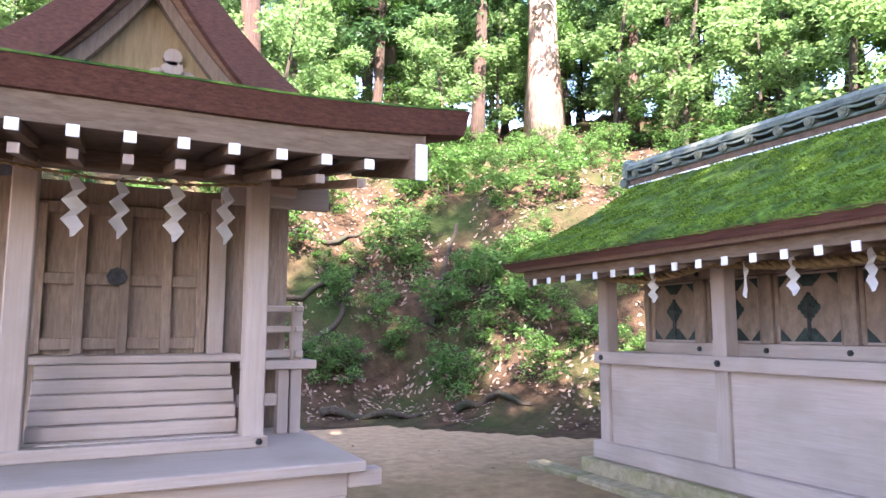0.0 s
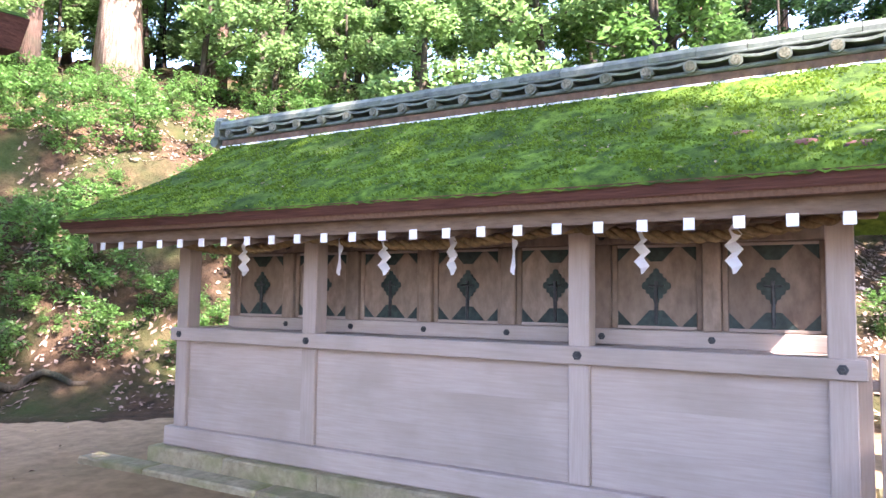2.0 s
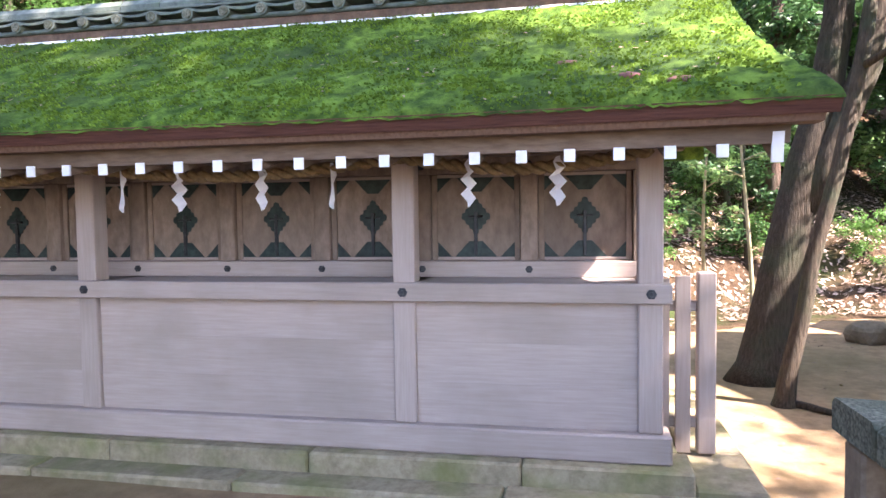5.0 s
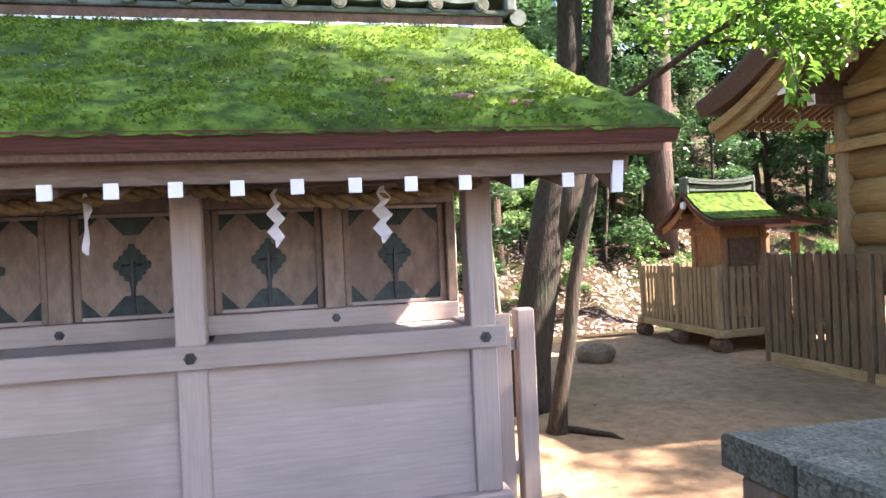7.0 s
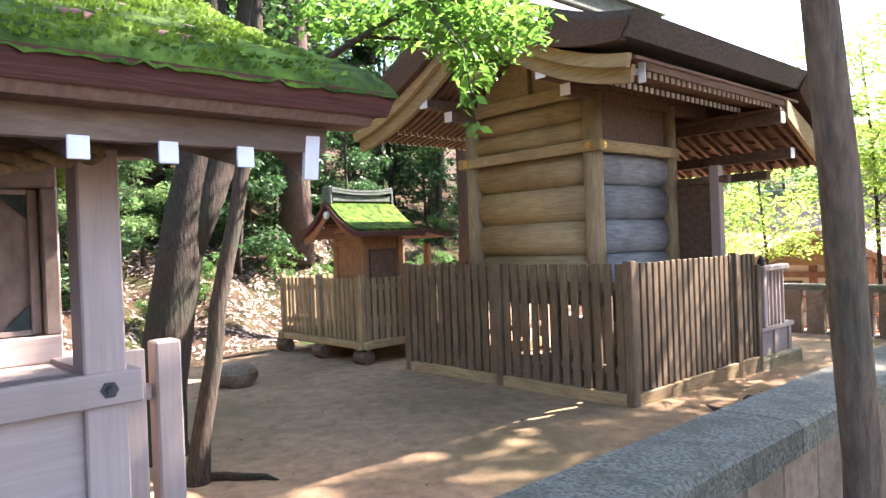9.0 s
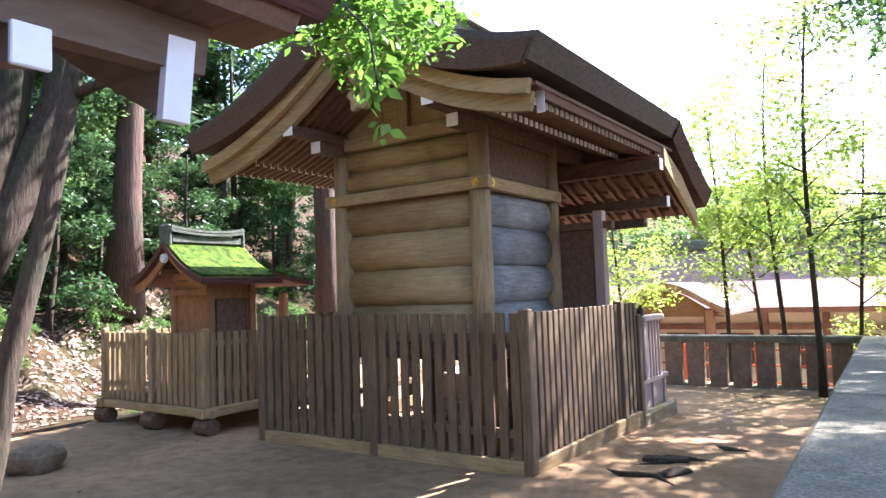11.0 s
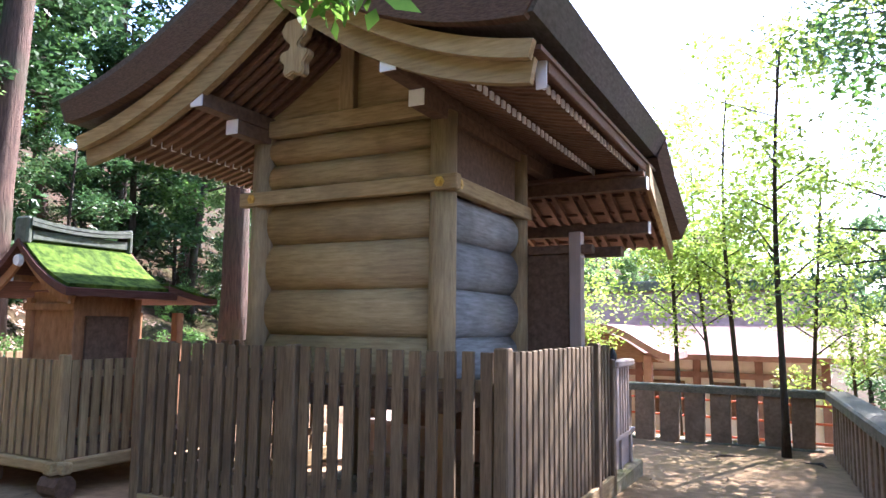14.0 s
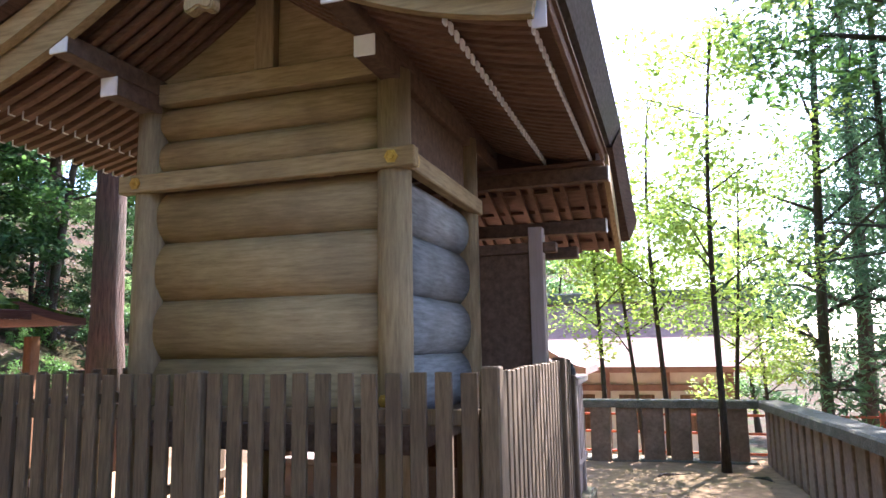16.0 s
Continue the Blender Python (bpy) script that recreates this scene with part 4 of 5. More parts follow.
def coping_piece(a, b, half, z_off, mat=GRANITE):
    """A weathered coping length between two points, with worn edges."""
    d = (b - a)
    n = Vector((d.y, -d.x, 0)).normalized() * half
    bm = bmesh.new()
    prof = ((-1, -0.11), (-1, -0.02), (-0.86, 0.0), (0.86, 0.0), (1, -0.02), (1, -0.11))
    rings = []
    for i in range(9):
        c = a + d * (i / 8)
        rings.append([bm.verts.new(c + n * (u + 0.015 * noise.noise(c * 9 + Vector((u, w, 0)))) + Vector((0, 0, w + z_off + 0.004 * noise.noise(c * 14 + Vector((u * 3, 0, w)))))) for u, w in prof])
    for r0, r1 in zip(rings, rings[1:]):
        for k in range(6):
            bm.faces.new((r0[k], r1[k], r1[(k + 1) % 6], r0[(k + 1) % 6]))
    bm.faces.new(rings[0])
    bm.faces.new(rings[-1][::-1])
    bmesh.ops.recalc_face_normals(bm, faces=bm.faces[:])
    return gp("coping", bm, mat)


NSEG = 9
for k in range(NSEG):
    coping_piece(along(k / NSEG), along((k + 1) / NSEG - 0.0006), 0.155, 0)
coping_piece(Vector((2.112, -0.825, 0.985)), Vector((0.6, -1.0, 0.985)), 0.12, 0)
coping_piece(Vector((0.595, -1.001, 0.985)), Vector((-1.2, -1.21, 0.985)), 0.12, 0)
coping_piece(Vector((2.9, -12.6, 0.63)), Vector((6.2, -12.55, 0.63)), 0.13, 0)
coping_piece(Vector((6.205, -12.55, 0.63)), Vector((9.5, -12.5, 0.63)), 0.13, 0)


def stone_post(x, y, z0, z1, ax, half=0.125):
    w, d = (half, 0.075) if ax == "x" else (0.075, half)
    bm = block(x - w, x + w, y - d, y + d, z0, z1, 0.012)
    for v in bm.verts:
        v.co.x += 0.012 * noise.noise(v.co * 5)
        v.co.y += 0.012 * noise.noise(v.co * 5 + Vector((9, 0, 0)))
    gp("stone_post", bm, POSTSTONE)


for k in range(34):
    c = along((k + 0.45) / 34)
    stone_post(c.x, c.y, land(c.x + 0.3, c.y) - 0.1, c.z - 0.108, "y", 0.155)
for k in range(10):
    stone_post(1.9 - 0.34 * k, -0.85 - 0.0394 * k, -0.05, 0.876, "x")
for k in range(17):
    x = 3.2 + 0.37 * k
    stone_post(x, -12.6 + 0.016 * k, -0.4, 0.522, "x", 0.145)
gp("base_kerb", block(2.95, 9.5, -12.72, -12.46, -0.45, -0.20, 0.02), GRANITE)
for yy in (-4.6, -5.6):
    c = along((START.y - yy) / (START.y - END.y))
    stay = part("iron_stay", tube(bmesh.new(), [(c.x + 0.07, yy, c.z - 0.2), (c.x + 0.55, yy - 0.1, land(c.x + 0.55, yy - 0.1) - 0.02)], [0.012, 0.012], 6), IRON)
    tagged(stay, "thin dark iron stay leaning on the granite fence", "stay", "iron stays")

# ---- gabled shrine beside the bank ----
gab = thing("gabled_shrine", "grey wooden shrine with red-brown bark roof and gable", "shrine", (-0.2, 4.2, 0.15))
ap = of(gab)
AXL, AXR, AY = -0.73, 0.43, 3.30
ap("platform_slab", block(-2.6, 0.87, 2.62, 5.6, 0.745, 0.80, 0.006), WOOD_X, None, "worn timber veranda floor")
ap("platform_edge", block(-2.55, 0.80, 2.70, 2.78, 0.62, 0.744, 0.006), WOOD_X)
ap("platform_beam_end", block(0.80, 0.98, 2.69, 2.79, 0.66, 0.745, 0.006), WOOD_X)
ap("platform_edge", block(0.70, 0.78, 2.785, 5.5, 0.62, 0.744, 0.006), WOOD_Y)
for x in (-1.6, -0.75, 0.1, 0.74):
    ap("platform_post", block(x - 0.055, x + 0.055, 2.70, 2.81, 0.1, 0.62, 0.006), WOOD_Z)
ap("platform_skirt", block(-2.5, 0.70, 2.82, 2.85, 0.1, 0.70, 0.003), WOOD_X)
for x in (AXL, AXR):
    ap("post", block(x - 0.06, x + 0.06, AY - 0.06, AY + 0.06, 0.80, 2.30, 0.008), WOOD_Z)
ap("foot_beam", block(AXL - 0.2, AXR + 0.08, AY - 0.075, AY + 0.07, 0.801, 0.865, 0.006), WOOD_X)
ap("nail_cover", boss(bmesh.new(), AXR + 0.03, AY - 0.091, 0.835, 0.02, "y"), IRON)
for k in range(6):
    ap("step_board", block(AXL + 0.06, AXR - 0.06, AY + 0.02 + 0.07 * k, AY + 0.12 + 0.07 * k + (0.3 if k == 5 else 0), 0.80 + 0.075 * k, 0.872 + 0.075 * k, 0.004), WOOD_X)
ap("ledge", block(AXL - 0.1, AXR + 0.02, AY + 0.43, AY + 0.72, 1.25, 1.295, 0.006), WOOD_X)
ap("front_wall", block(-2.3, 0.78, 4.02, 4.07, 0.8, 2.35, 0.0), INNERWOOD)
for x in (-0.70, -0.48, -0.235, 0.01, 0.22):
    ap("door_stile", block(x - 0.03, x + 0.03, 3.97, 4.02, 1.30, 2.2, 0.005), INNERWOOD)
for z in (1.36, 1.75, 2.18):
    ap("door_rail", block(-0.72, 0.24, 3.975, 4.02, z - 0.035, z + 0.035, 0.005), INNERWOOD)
bm = bmesh.new()
tube(bm, [(-0.28, 3.93, 1.77), (-0.28, 3.965, 1.77)], [0.055, 0.06], 8)
ap("lock", bm, IRON, None, "dark iron lock plate")
ap("door_frame", block(0.26, 0.36, 3.93, 4.02, 1.295, 2.3, 0.006), WOOD_Z)
ap("door_frame", block(-0.86, -0.76, 3.93, 4.02, 1.295, 2.3, 0.006), WOOD_Z)
ap("back_post", block(0.72, 0.84, 4.3, 4.42, 0.8, 2.4, 0.006), WOOD_Z)
ap("side_wall", block(0.74, 0.78, 4.42, 5.5, 0.8, 2.4, 0.003), WOOD_Y)
# side balcony rails
for z, t in ((1.27, 0.05), (1.43, 0.04), (1.56, 0.04)):
    ap("side_rail", block(0.50, 0.80, 3.72, 3.77, z, z + t, 0.005), WOOD_X)
    ap("side_rail", block(0.76, 0.81, 3.66, 4.3, z + 0.003, z + t - 0.002, 0.005), WOOD_Y)
ap("side_floor", block(0.45, 0.90, 3.66, 4.3, 1.20, 1.255, 0.005), WOOD_X)
for x, z1 in ((0.54, 1.56), (0.70, 1.2), (0.78, 1.6)):
    ap("rail_post", block(x - 0.035, x + 0.035, 3.70, 3.77, 0.8 if x > 0.6 else 1.255, z1, 0.005), WOOD_Z)
ap("side_rail", block(0.42, 0.74, 3.72, 3.77, 0.97, 1.05, 0.005), WOOD_X)
ap("lintel", block(AXL - 0.25, AXR + 0.25, AY - 0.055, AY + 0.055, 2.28, 2.38, 0.006), EAVEWOOD)
ap("bracket", block(AXR - 0.05, AXR + 0.22, AY - 0.05, AY + 0.05, 2.22, 2.279, 0.01), WOOD_X)


def a_eave(profile, x0, x1, n=40):
    bm = bmesh.new()
    ring = []
    for j in range(n + 1):
        x = x0 + (x1 - x0) * j / n
        up = 0.06 * max((x - 0.2) / 1.1, 0) ** 2
        ring.append([bm.verts.new((x, y, z + up)) for y, z in profile])
    m = len(profile)
    for a, b in zip(ring, ring[1:]):
        for k in range(m):
            bm.faces.new((a[k], b[k], b[(k + 1) % m], a[(k + 1) % m]))
    bm.faces.new(ring[0])
    bm.faces.new(ring[-1][::-1])
    bmesh.ops.recalc_face_normals(bm, faces=bm.faces[:])
    return bm


EY = 2.33
ap("bark_roof", a_eave(((EY - 0.02, 2.505), (EY + 0.9, 2.70), (EY + 2.6, 3.25), (EY + 2.6, 3.15), (EY + 0.9, 2.58), (EY + 0.05, 2.47)), -2.6, 1.27), BARK_TOP, None, "mossy bark roof slope")
ap("eave_edge", a_eave(((EY - 0.025, 2.50), (EY + 0.04, 2.39), (EY + 0.12, 2.385), (EY + 0.8, 2.52), (EY + 0.8, 2.60)), -2.6, 1.29), BARK_ROOF, None, "dark red layered bark eave")
ap("eave_moss", a_eave(((EY - 0.03, 2.502), (EY - 0.015, 2.518), (EY + 0.2, 2.562), (EY + 0.2, 2.55)), -2.6, 1.28), MOSS, None, "thin line of moss")
ap("eave_board", a_eave(((EY + 0.06, 2.386), (EY + 0.07, 2.265), (EY + 0.11, 2.265), (EY + 0.11, 2.386)), -2.6, 1.08), EAVEWOOD)
ap("soffit", a_eave(((EY + 0.1, 2.30), (EY + 0.1, 2.285), (AY + 0.6, 2.51), (AY + 0.6, 2.525)), -2.6, 1.0), EAVEWOOD)
for tier, (yy, zz, w, mt) in enumerate(((EY + 0.03, 2.235, 0.024, WHITE), (EY + 0.14, 2.165, 0.021, WOOD_Z))):
    r = ap("rafter", prism(((yy, zz - w), (yy, zz + w), (AY + 0.6, zz + w + 0.25), (AY + 0.6, zz - w + 0.25)), "x", -w, w), EAVEWOOD)
    part("painted_end", block(-w - 0.001, w + 0.001, yy - 0.01, yy, zz - w - 0.001, zz + w + 0.001, 0.002), mt, r, "pale painted rafter end")
    l0 = r.location.copy()
    r.location = l0 + Vector((-0.495 - 0.21 * 8, 0, 0))
    for k in range(1, 15):
        copy_thing(r, Matrix.Translation(l0 + Vector((-0.495 + 0.21 * (k - 8), 0, 0))))
g = ap("barge_board", prism(((EY + 0.0, 2.18), (EY + 0.0, 2.35), (EY + 1.0, 2.54), (EY + 1.0, 2.40)), "x", 1.0, 1.05), EAVEWOOD)
part("painted_end", block(0.995, 1.055, EY - 0.015, EY - 0.0, 2.175, 2.355, 0.002), WHITE, g, "white-painted board end")
ap("side_eave_wall", block(0.3, 1.0, AY + 0.5, AY + 0.56, 2.25, 2.5, 0.004), WOOD_X)
# dormer gable on the roof, sunlit face
GX, GY = -0.20, 2.80


def dormer(y0, y1, half, apex, base, thick, flare):
    up, dn = [], []
    for i in range(-14, 15):
        s = abs(i) / 14
        z = base + (apex - base) * (1 - s) ** 1.6
        up.append((GX + math.copysign(half * s, i), z))
        dn.append((GX + math.copysign(half * s * flare, i), z - thick))
    return prism(up + dn[::-1], "y", y0, y1)


ap("dormer_roof", dormer(GY - 0.05, 4.6, 1.0, 3.47, 2.56, 0.20, 0.97), BARK_TOP, None, "curved bark dormer roof")
ap("dormer_edge", dormer(GY - 0.09, GY - 0.03, 0.98, 3.45, 2.55, 0.22, 0.93), BARK_ROOF, None, "dark red bark verge")
ap("dormer_barge", dormer(GY + 0.0, GY + 0.05, 0.86, 3.25, 2.50, 0.07, 0.95), RAFTER)
ap("dormer_barge", dormer(GY + 0.03, GY + 0.08, 0.78, 3.18, 2.47, 0.08, 0.93), INNERWOOD)
ap("dormer_face", prism([(GX + 0.62 * (i / 10 - 1), 2.50 + 0.60 * (1 - abs(i / 10 - 1)) ** 1.5) for i in range(21)], "y", GY + 0.10, GY + 0.13), LOG_Z, None, "pale gable boards")
bm = bmesh.new()
for dx, dz, r_ in ((0, 0, 0.06), (-0.07, -0.03, 0.045), (0.07, -0.03, 0.045), (0, 0.08, 0.045)):
    tube(bm, [(GX + 0.1 + dx, GY + 0.06, 2.72 + dz), (GX + 0.1 + dx, GY + 0.10, 2.72 + dz)], [r_, r_], 10)
ap("carved_strut", bm, WOOD_Z)
ap("dormer_strut", prism(((GX + 0.26, 2.52), (GX + 0.40, 2.52), (GX + 0.32, 2.66)), "y", GY + 0.06, GY + 0.098), WOOD_Z)

gab.location += Vector((-0.06, 0.15, -0.02))
n = 60
swag([(AXL - 0.36 + (AXR + 0.3 - AXL) * i / n, AY + 0.075, 2.27 - 0.06 * math.sin(math.pi * i / n) - 0.02 * (i / n)) for i in range(n + 1)], 0.010, 16, "thin_straw_rope", "thin straw rope between the shrine posts")
for x, turn in ((-0.57, 8), (-0.355, 30), (-0.09, -4), (0.18, 22)):
    streamer((x, AY + 0.065, 2.19), turn, 1.32, False, "paper streamers on the thin rope")

# ---- plants ----
def leaf_cloud(centres, radii, n, size, seed, droop=0.0, slim=0.5, flatten=0.75):
    """Many small folded leaves round the given clumps, as mesh data arrays."""
    rng = np.random.default_rng(seed)
    c = np.asarray(centres, float)
    r = np.asarray(radii, float)
    pick = rng.choice(len(c), n, p=r ** 2 / (r ** 2).sum())
    d = rng.normal(size=(n, 3))
    d /= np.linalg.norm(d, axis=1)[:, None]
    d[:, 2] *= flatten
    at = c[pick] + d * (r[pick] * rng.uniform(0.25, 1.0, n) ** 0.6)[:, None]
    along = rng.normal(size=(n, 3))
    along[:, 2] = along[:, 2] * 0.45 - droop
    along /= np.linalg.norm(along, axis=1)[:, None]
    up = rng.normal(size=(n, 3)) * 0.6 + (0, 0, 1)
    side = np.cross(along, up)
    side /= np.linalg.norm(side, axis=1)[:, None] + 1e-9
    nor = np.cross(side, along)
    s = (size * rng.uniform(0.6, 1.25, n))[:, None]
    v = np.stack([at, at + along * s * 0.5 + side * s * slim * 0.5 + nor * s * 0.08, at + along * s, at + along * s * 0.5 - side * s * slim * 0.5 + nor * s * 0.08], 1).reshape(-1, 3)
    return v


def leaf_part(name, v, mat, parent, label=""):
    n = len(v) // 4
    me = bpy.data.meshes.new(name)
    me.vertices.add(len(v))
    me.vertices.foreach_set("co", v.astype(np.float32).ravel())
    me.loops.add(4 * n)
    me.loops.foreach_set("vertex_index", np.arange(4 * n, dtype=np.int32))
    me.polygons.add(n)
    me.polygons.foreach_set("loop_start", np.arange(0, 4 * n, 4, dtype=np.int32))
    me.update(calc_edges=True)
    me.materials.append(mat)
    o = new(name, me)
    o.parent = parent
    if label:
        o["label"] = label
    return o


def trunk_line(height, lean, wob, seed, n=9):
    rng = random.Random(seed)
    a, b = rng.uniform(0, 6), rng.uniform(0, 6)
    return [Vector((lean[0] * (i / (n - 1)) + wob * math.sin(a + 4 * i / n), lean[1] * (i / (n - 1)) + wob * math.sin(b + 5 * i / n), -0.25 + (height + 0.25) * i / (n - 1))) for i in range(n)]


def tree(name, label, height, r, crown_lo, width, bark, leaf, n_leaf, size, seed, lean=(0, 0), wob=0.08, limbs=9, droop=0.0, slim=0.5, cone=False, category="tree", spread=1.0):
    """A tapered trunk, limbs and a crown of separate leaves in uneven clumps, at the origin."""
    rng = random.Random(seed)
    t = thing(name, label, category)
    line = trunk_line(height, lean, wob, seed)
    n = len(line)
    rad = [r * (1.45 if i == 0 else 1.12 if i == 1 and height < 4 else 1.0) * (1 - 0.72 * i / (n - 1)) for i in range(n)]
    part("trunk", tube(bmesh.new(), line, rad, 12), bark, t, "", True)
    cs, rs = [], []
    stems = bmesh.new()
    for k in range(limbs):
        bm = stems if category == "shrub" else bmesh.new()
        f = crown_lo + (0.98 - crown_lo) * (k + rng.random() * 0.6) / limbs
        f = min(f, 0.99)
        i = f * (n - 1)
        base = line[int(i)].lerp(line[min(int(i) + 1, n - 1)], i - int(i))
        a = k * 2.4 + rng.uniform(-0.5, 0.5)
        reach = width * (rng.uniform(0.55, 1.0)) * ((1.08 - f) / (1.08 - crown_lo) if cone else 1.0)
        rise = rng.uniform(-0.1, 0.25) * reach if cone else rng.uniform(0.15, 0.6) * reach
        tip = base + Vector((math.cos(a) * reach, math.sin(a) * reach, rise))
        mid = base.lerp(tip, 0.5) + Vector((0, 0, 0.10 * reach))
        r0 = max(r * (1 - 0.72 * f) * 0.45, 0.012)
        tube(bm, [base, mid, tip], [r0, r0 * 0.6, r0 * 0.2], 6)
        for q in range(4):
            w = 0.4 + 0.6 * (q + rng.random() * 0.6) / 4
            p = base.lerp(tip, w) + Vector((rng.gauss(0, 0.16), rng.gauss(0, 0.16), rng.gauss(0, 0.10))) * width * spread
            cs.append(p)
            rs.append(width * rng.uniform(0.14, 0.30) * spread)
            tube(bm, [base.lerp(tip, w * 0.8), p], [r0 * 0.3, r0 * 0.12], 5)
        if category != "shrub":
            part("limb", bm, bark, t, "", True)
    if category == "shrub":
        part("stem", stems, bark, t, "", True)
    else:
        stems.free()
    leaf_part("crown", leaf_cloud(cs, rs, n_leaf, size, seed, droop, slim), leaf, t)
    return t


def place(proto, x, y, turn=0, scale=1.0, sink=0.0, used={}):
    """Set the prototype itself first, then copies of it."""
    m = pose(x, y, land(x, y) - sink, 0, 0, turn) @ Matrix.Scale(scale, 4)
    if proto.name not in used:
        used[proto.name] = True
        proto.location = m.translation
        proto.rotation_euler = (0, 0, radians(turn))
        proto.scale = (scale,) * 3
        return proto
    o = copy_thing(proto, pose(x, y, land(x, y) - sink, 0, 0, turn))
    o.scale = (scale,) * 3
    return o


rng = random.Random(11)
CEDARS = [tree("cedar_tree", "tall cedar with red-brown bark on the hillside", h, r, lo, w, CEDAR, LEAF_DARK, n, 0.27, s, (lx, 0.3), 0.05, 13, 0.35, 0.35, True)
          for h, r, lo, w, n, s, lx in ((15, 0.24, 0.38, 2.2, 5200, 1, 0.4), (13, 0.19, 0.30, 2.0, 4800, 2, -0.5))]
# The lighter leaf on two of these makes up for missing sun.
BROAD = [tree("broadleaf_tree", "leafy broadleaf tree on the wooded hillside", h, r, lo, w, TRUNK, lf, n, 0.20, s, (lx, -0.4), 0.14, 11)
         for h, r, lo, w, n, s, lx, lf in ((7.5, 0.12, 0.12, 2.2, 6000, 5, 0.7, LEAF_LIGHT), (6.0, 0.08, 0.12, 1.9, 5200, 6, -0.6, LEAF_LIGHT), (9.0, 0.15, 0.3, 2.4, 6500, 7, 0.2, LEAF))]
SHRUBS = [tree("shrub", "low green shrub on the soil bank", h, 0.018, 0.1, w, TRUNK, lf, n, sz, s, (0.1, 0.05), 0.03, 9, 0.05, 0.45, category="shrub", spread=1.15)
          for h, w, n, sz, s, lf in ((0.9, 0.62, 1500, 0.085, 21, LEAF), (0.6, 0.5, 1100, 0.075, 22, LEAF), (1.2, 0.7, 1700, 0.10, 23, LEAF))]

# hill trunks that stand out
for x, y, k, sc in ((2.2, 13.6, 0, 1.0), (5.2, 14.6, 1, 0.7), (6.0, 15.4, 1, 0.9), (11.2, 12.4, 1, 0.8), (7.2, 13.2, 1, 0.9), (15.0, -7.6, 0, 1.25), (14.2, -3.4, 1, 0.8), (16.5, -8.5, 1, 1.0), (19.5, -13.5, 1, 1.1)):
    place(CEDARS[k], x, y, rng.uniform(0, 360), sc)
big = tree("old_cedar", "huge old trunk with pale peeling bark on the hillside", 24, 0.40, 0.45, 3.4, SUNLITBARK, LEAF_DARK, 6000, 0.3, 9, (0.6, 0.4), 0.06, 12, 0.35, 0.35, True)
place(big, 9.2, 13.2, 40)
bare = tree("cedar_tree", "straight red-barked cedar with a high crown behind the log shrine", 17, 0.22, 0.8, 2.0, CEDAR, LEAF_DARK, 2600, 0.27, 3, (0.3, 0.3), 0.05, 9, 0.35, 0.35, True)
place(bare, 10.9, -9.2, 60)
taken = [(9.2, 13.2), (15, -7.6), (11.6, -9.2)]


def scatter(count, box_, lo, hi, gap, protos, scales, ok=lambda x, y: True):
    made = 0
    for _ in range(count * 30):
        if made >= count:
            break
        x, y = rng.uniform(box_[0], box_[1]), rng.uniform(box_[2], box_[3])
        d = beyond(x, y)
        if lo < d < hi and ok(x, y) and all((x - a) ** 2 + (y - b) ** 2 > gap * gap for a, b in taken):
            taken.append((x, y))
            place(rng.choice(protos), x, y, rng.uniform(0, 360), rng.uniform(*scales))
            made += 1


scatter(15, (-6, 26, -20, 26), 4.5, 20, 2.2, CEDARS, (0.75, 1.15), lambda x, y: y > -8.5 or x > 17)
DARKBROAD = tree("broadleaf_tree", "dark leafy tree in the shaded wood", 8.0, 0.13, 0.10, 2.3, TRUNK, LEAF_DARK, 6500, 0.22, 8, (0.4, 0.3), 0.12, 12)
scatter(26, (13, 30, -16, 4), 4.8, 17, 1.7, [DARKBROAD, DARKBROAD, CEDARS[1]], (0.6, 1.1), lambda x, y: math.hypot(x - 11, y + 3) > 3)
scatter(95, (-6, 26, -20, 26), 3.4, 18, 1.2, BROAD, (0.45, 0.9), lambda x, y: (y > -8 or x > 16.5) and not (y > 5 and abs((x - 9.2) * 0.84 - (y - 13.2) * 0.545) < 1.5 and y < 13.2))
taken = []
scatter(46, (-8, 24, 6, 34), 12, 22, 1.8, BROAD, (0.8, 1.3))
scatter(14, (11.5, 21, -15, -2), 1.8, 7, 1.3, [DARKBROAD, DARKBROAD, BROAD[0]], (0.35, 0.6))
taken = []
scatter(100, (-1, 11, 4, 18), 0.9, 7.5, 0.5, SHRUBS, (0.5, 1.15))
scatter(38, (8, 20, -14, 6), 1.6, 7.0, 0.9, SHRUBS, (0.4, 0.9))
scatter(26, (1.5, 7.0, 6, 12), 0.5, 2.6, 0.35, SHRUBS, (0.35, 0.75))

# the tall trees that shade the walk from the low side, beyond the granite fence
# Most of them stand out of view and are added to block sun.
tall = tree("tall_tree", "tall leafy tree beyond the granite fence", 17, 0.26, 0.48, 3.4, TRUNK, LEAF, 11000, 0.27, 71, (0.6, 0.3), 0.15, 14)
for x, y, sc in ((0.2, -2.7, 1.0), (-2.0, -3.4, 1.0), (-0.6, -6.3, 0.8), (-4.5, -6.5, 1.05), (-2.8, -10.4, 1.0), (-5.5, -0.6, 1.0), (-7.5, -10, 1.1), (-8.5, -4.0, 1.1), (-6.0, -14.5, 1.05), (0.9, -12.4, 0.72), (-2.2, -8.2, 0.9)):
    place(tall, x, y, rng.uniform(0, 360), sc)
# Low unseen copy, added only to keep sun off the long shrine's front.
place(tall, 1.2, -4.9, 80, 0.45)
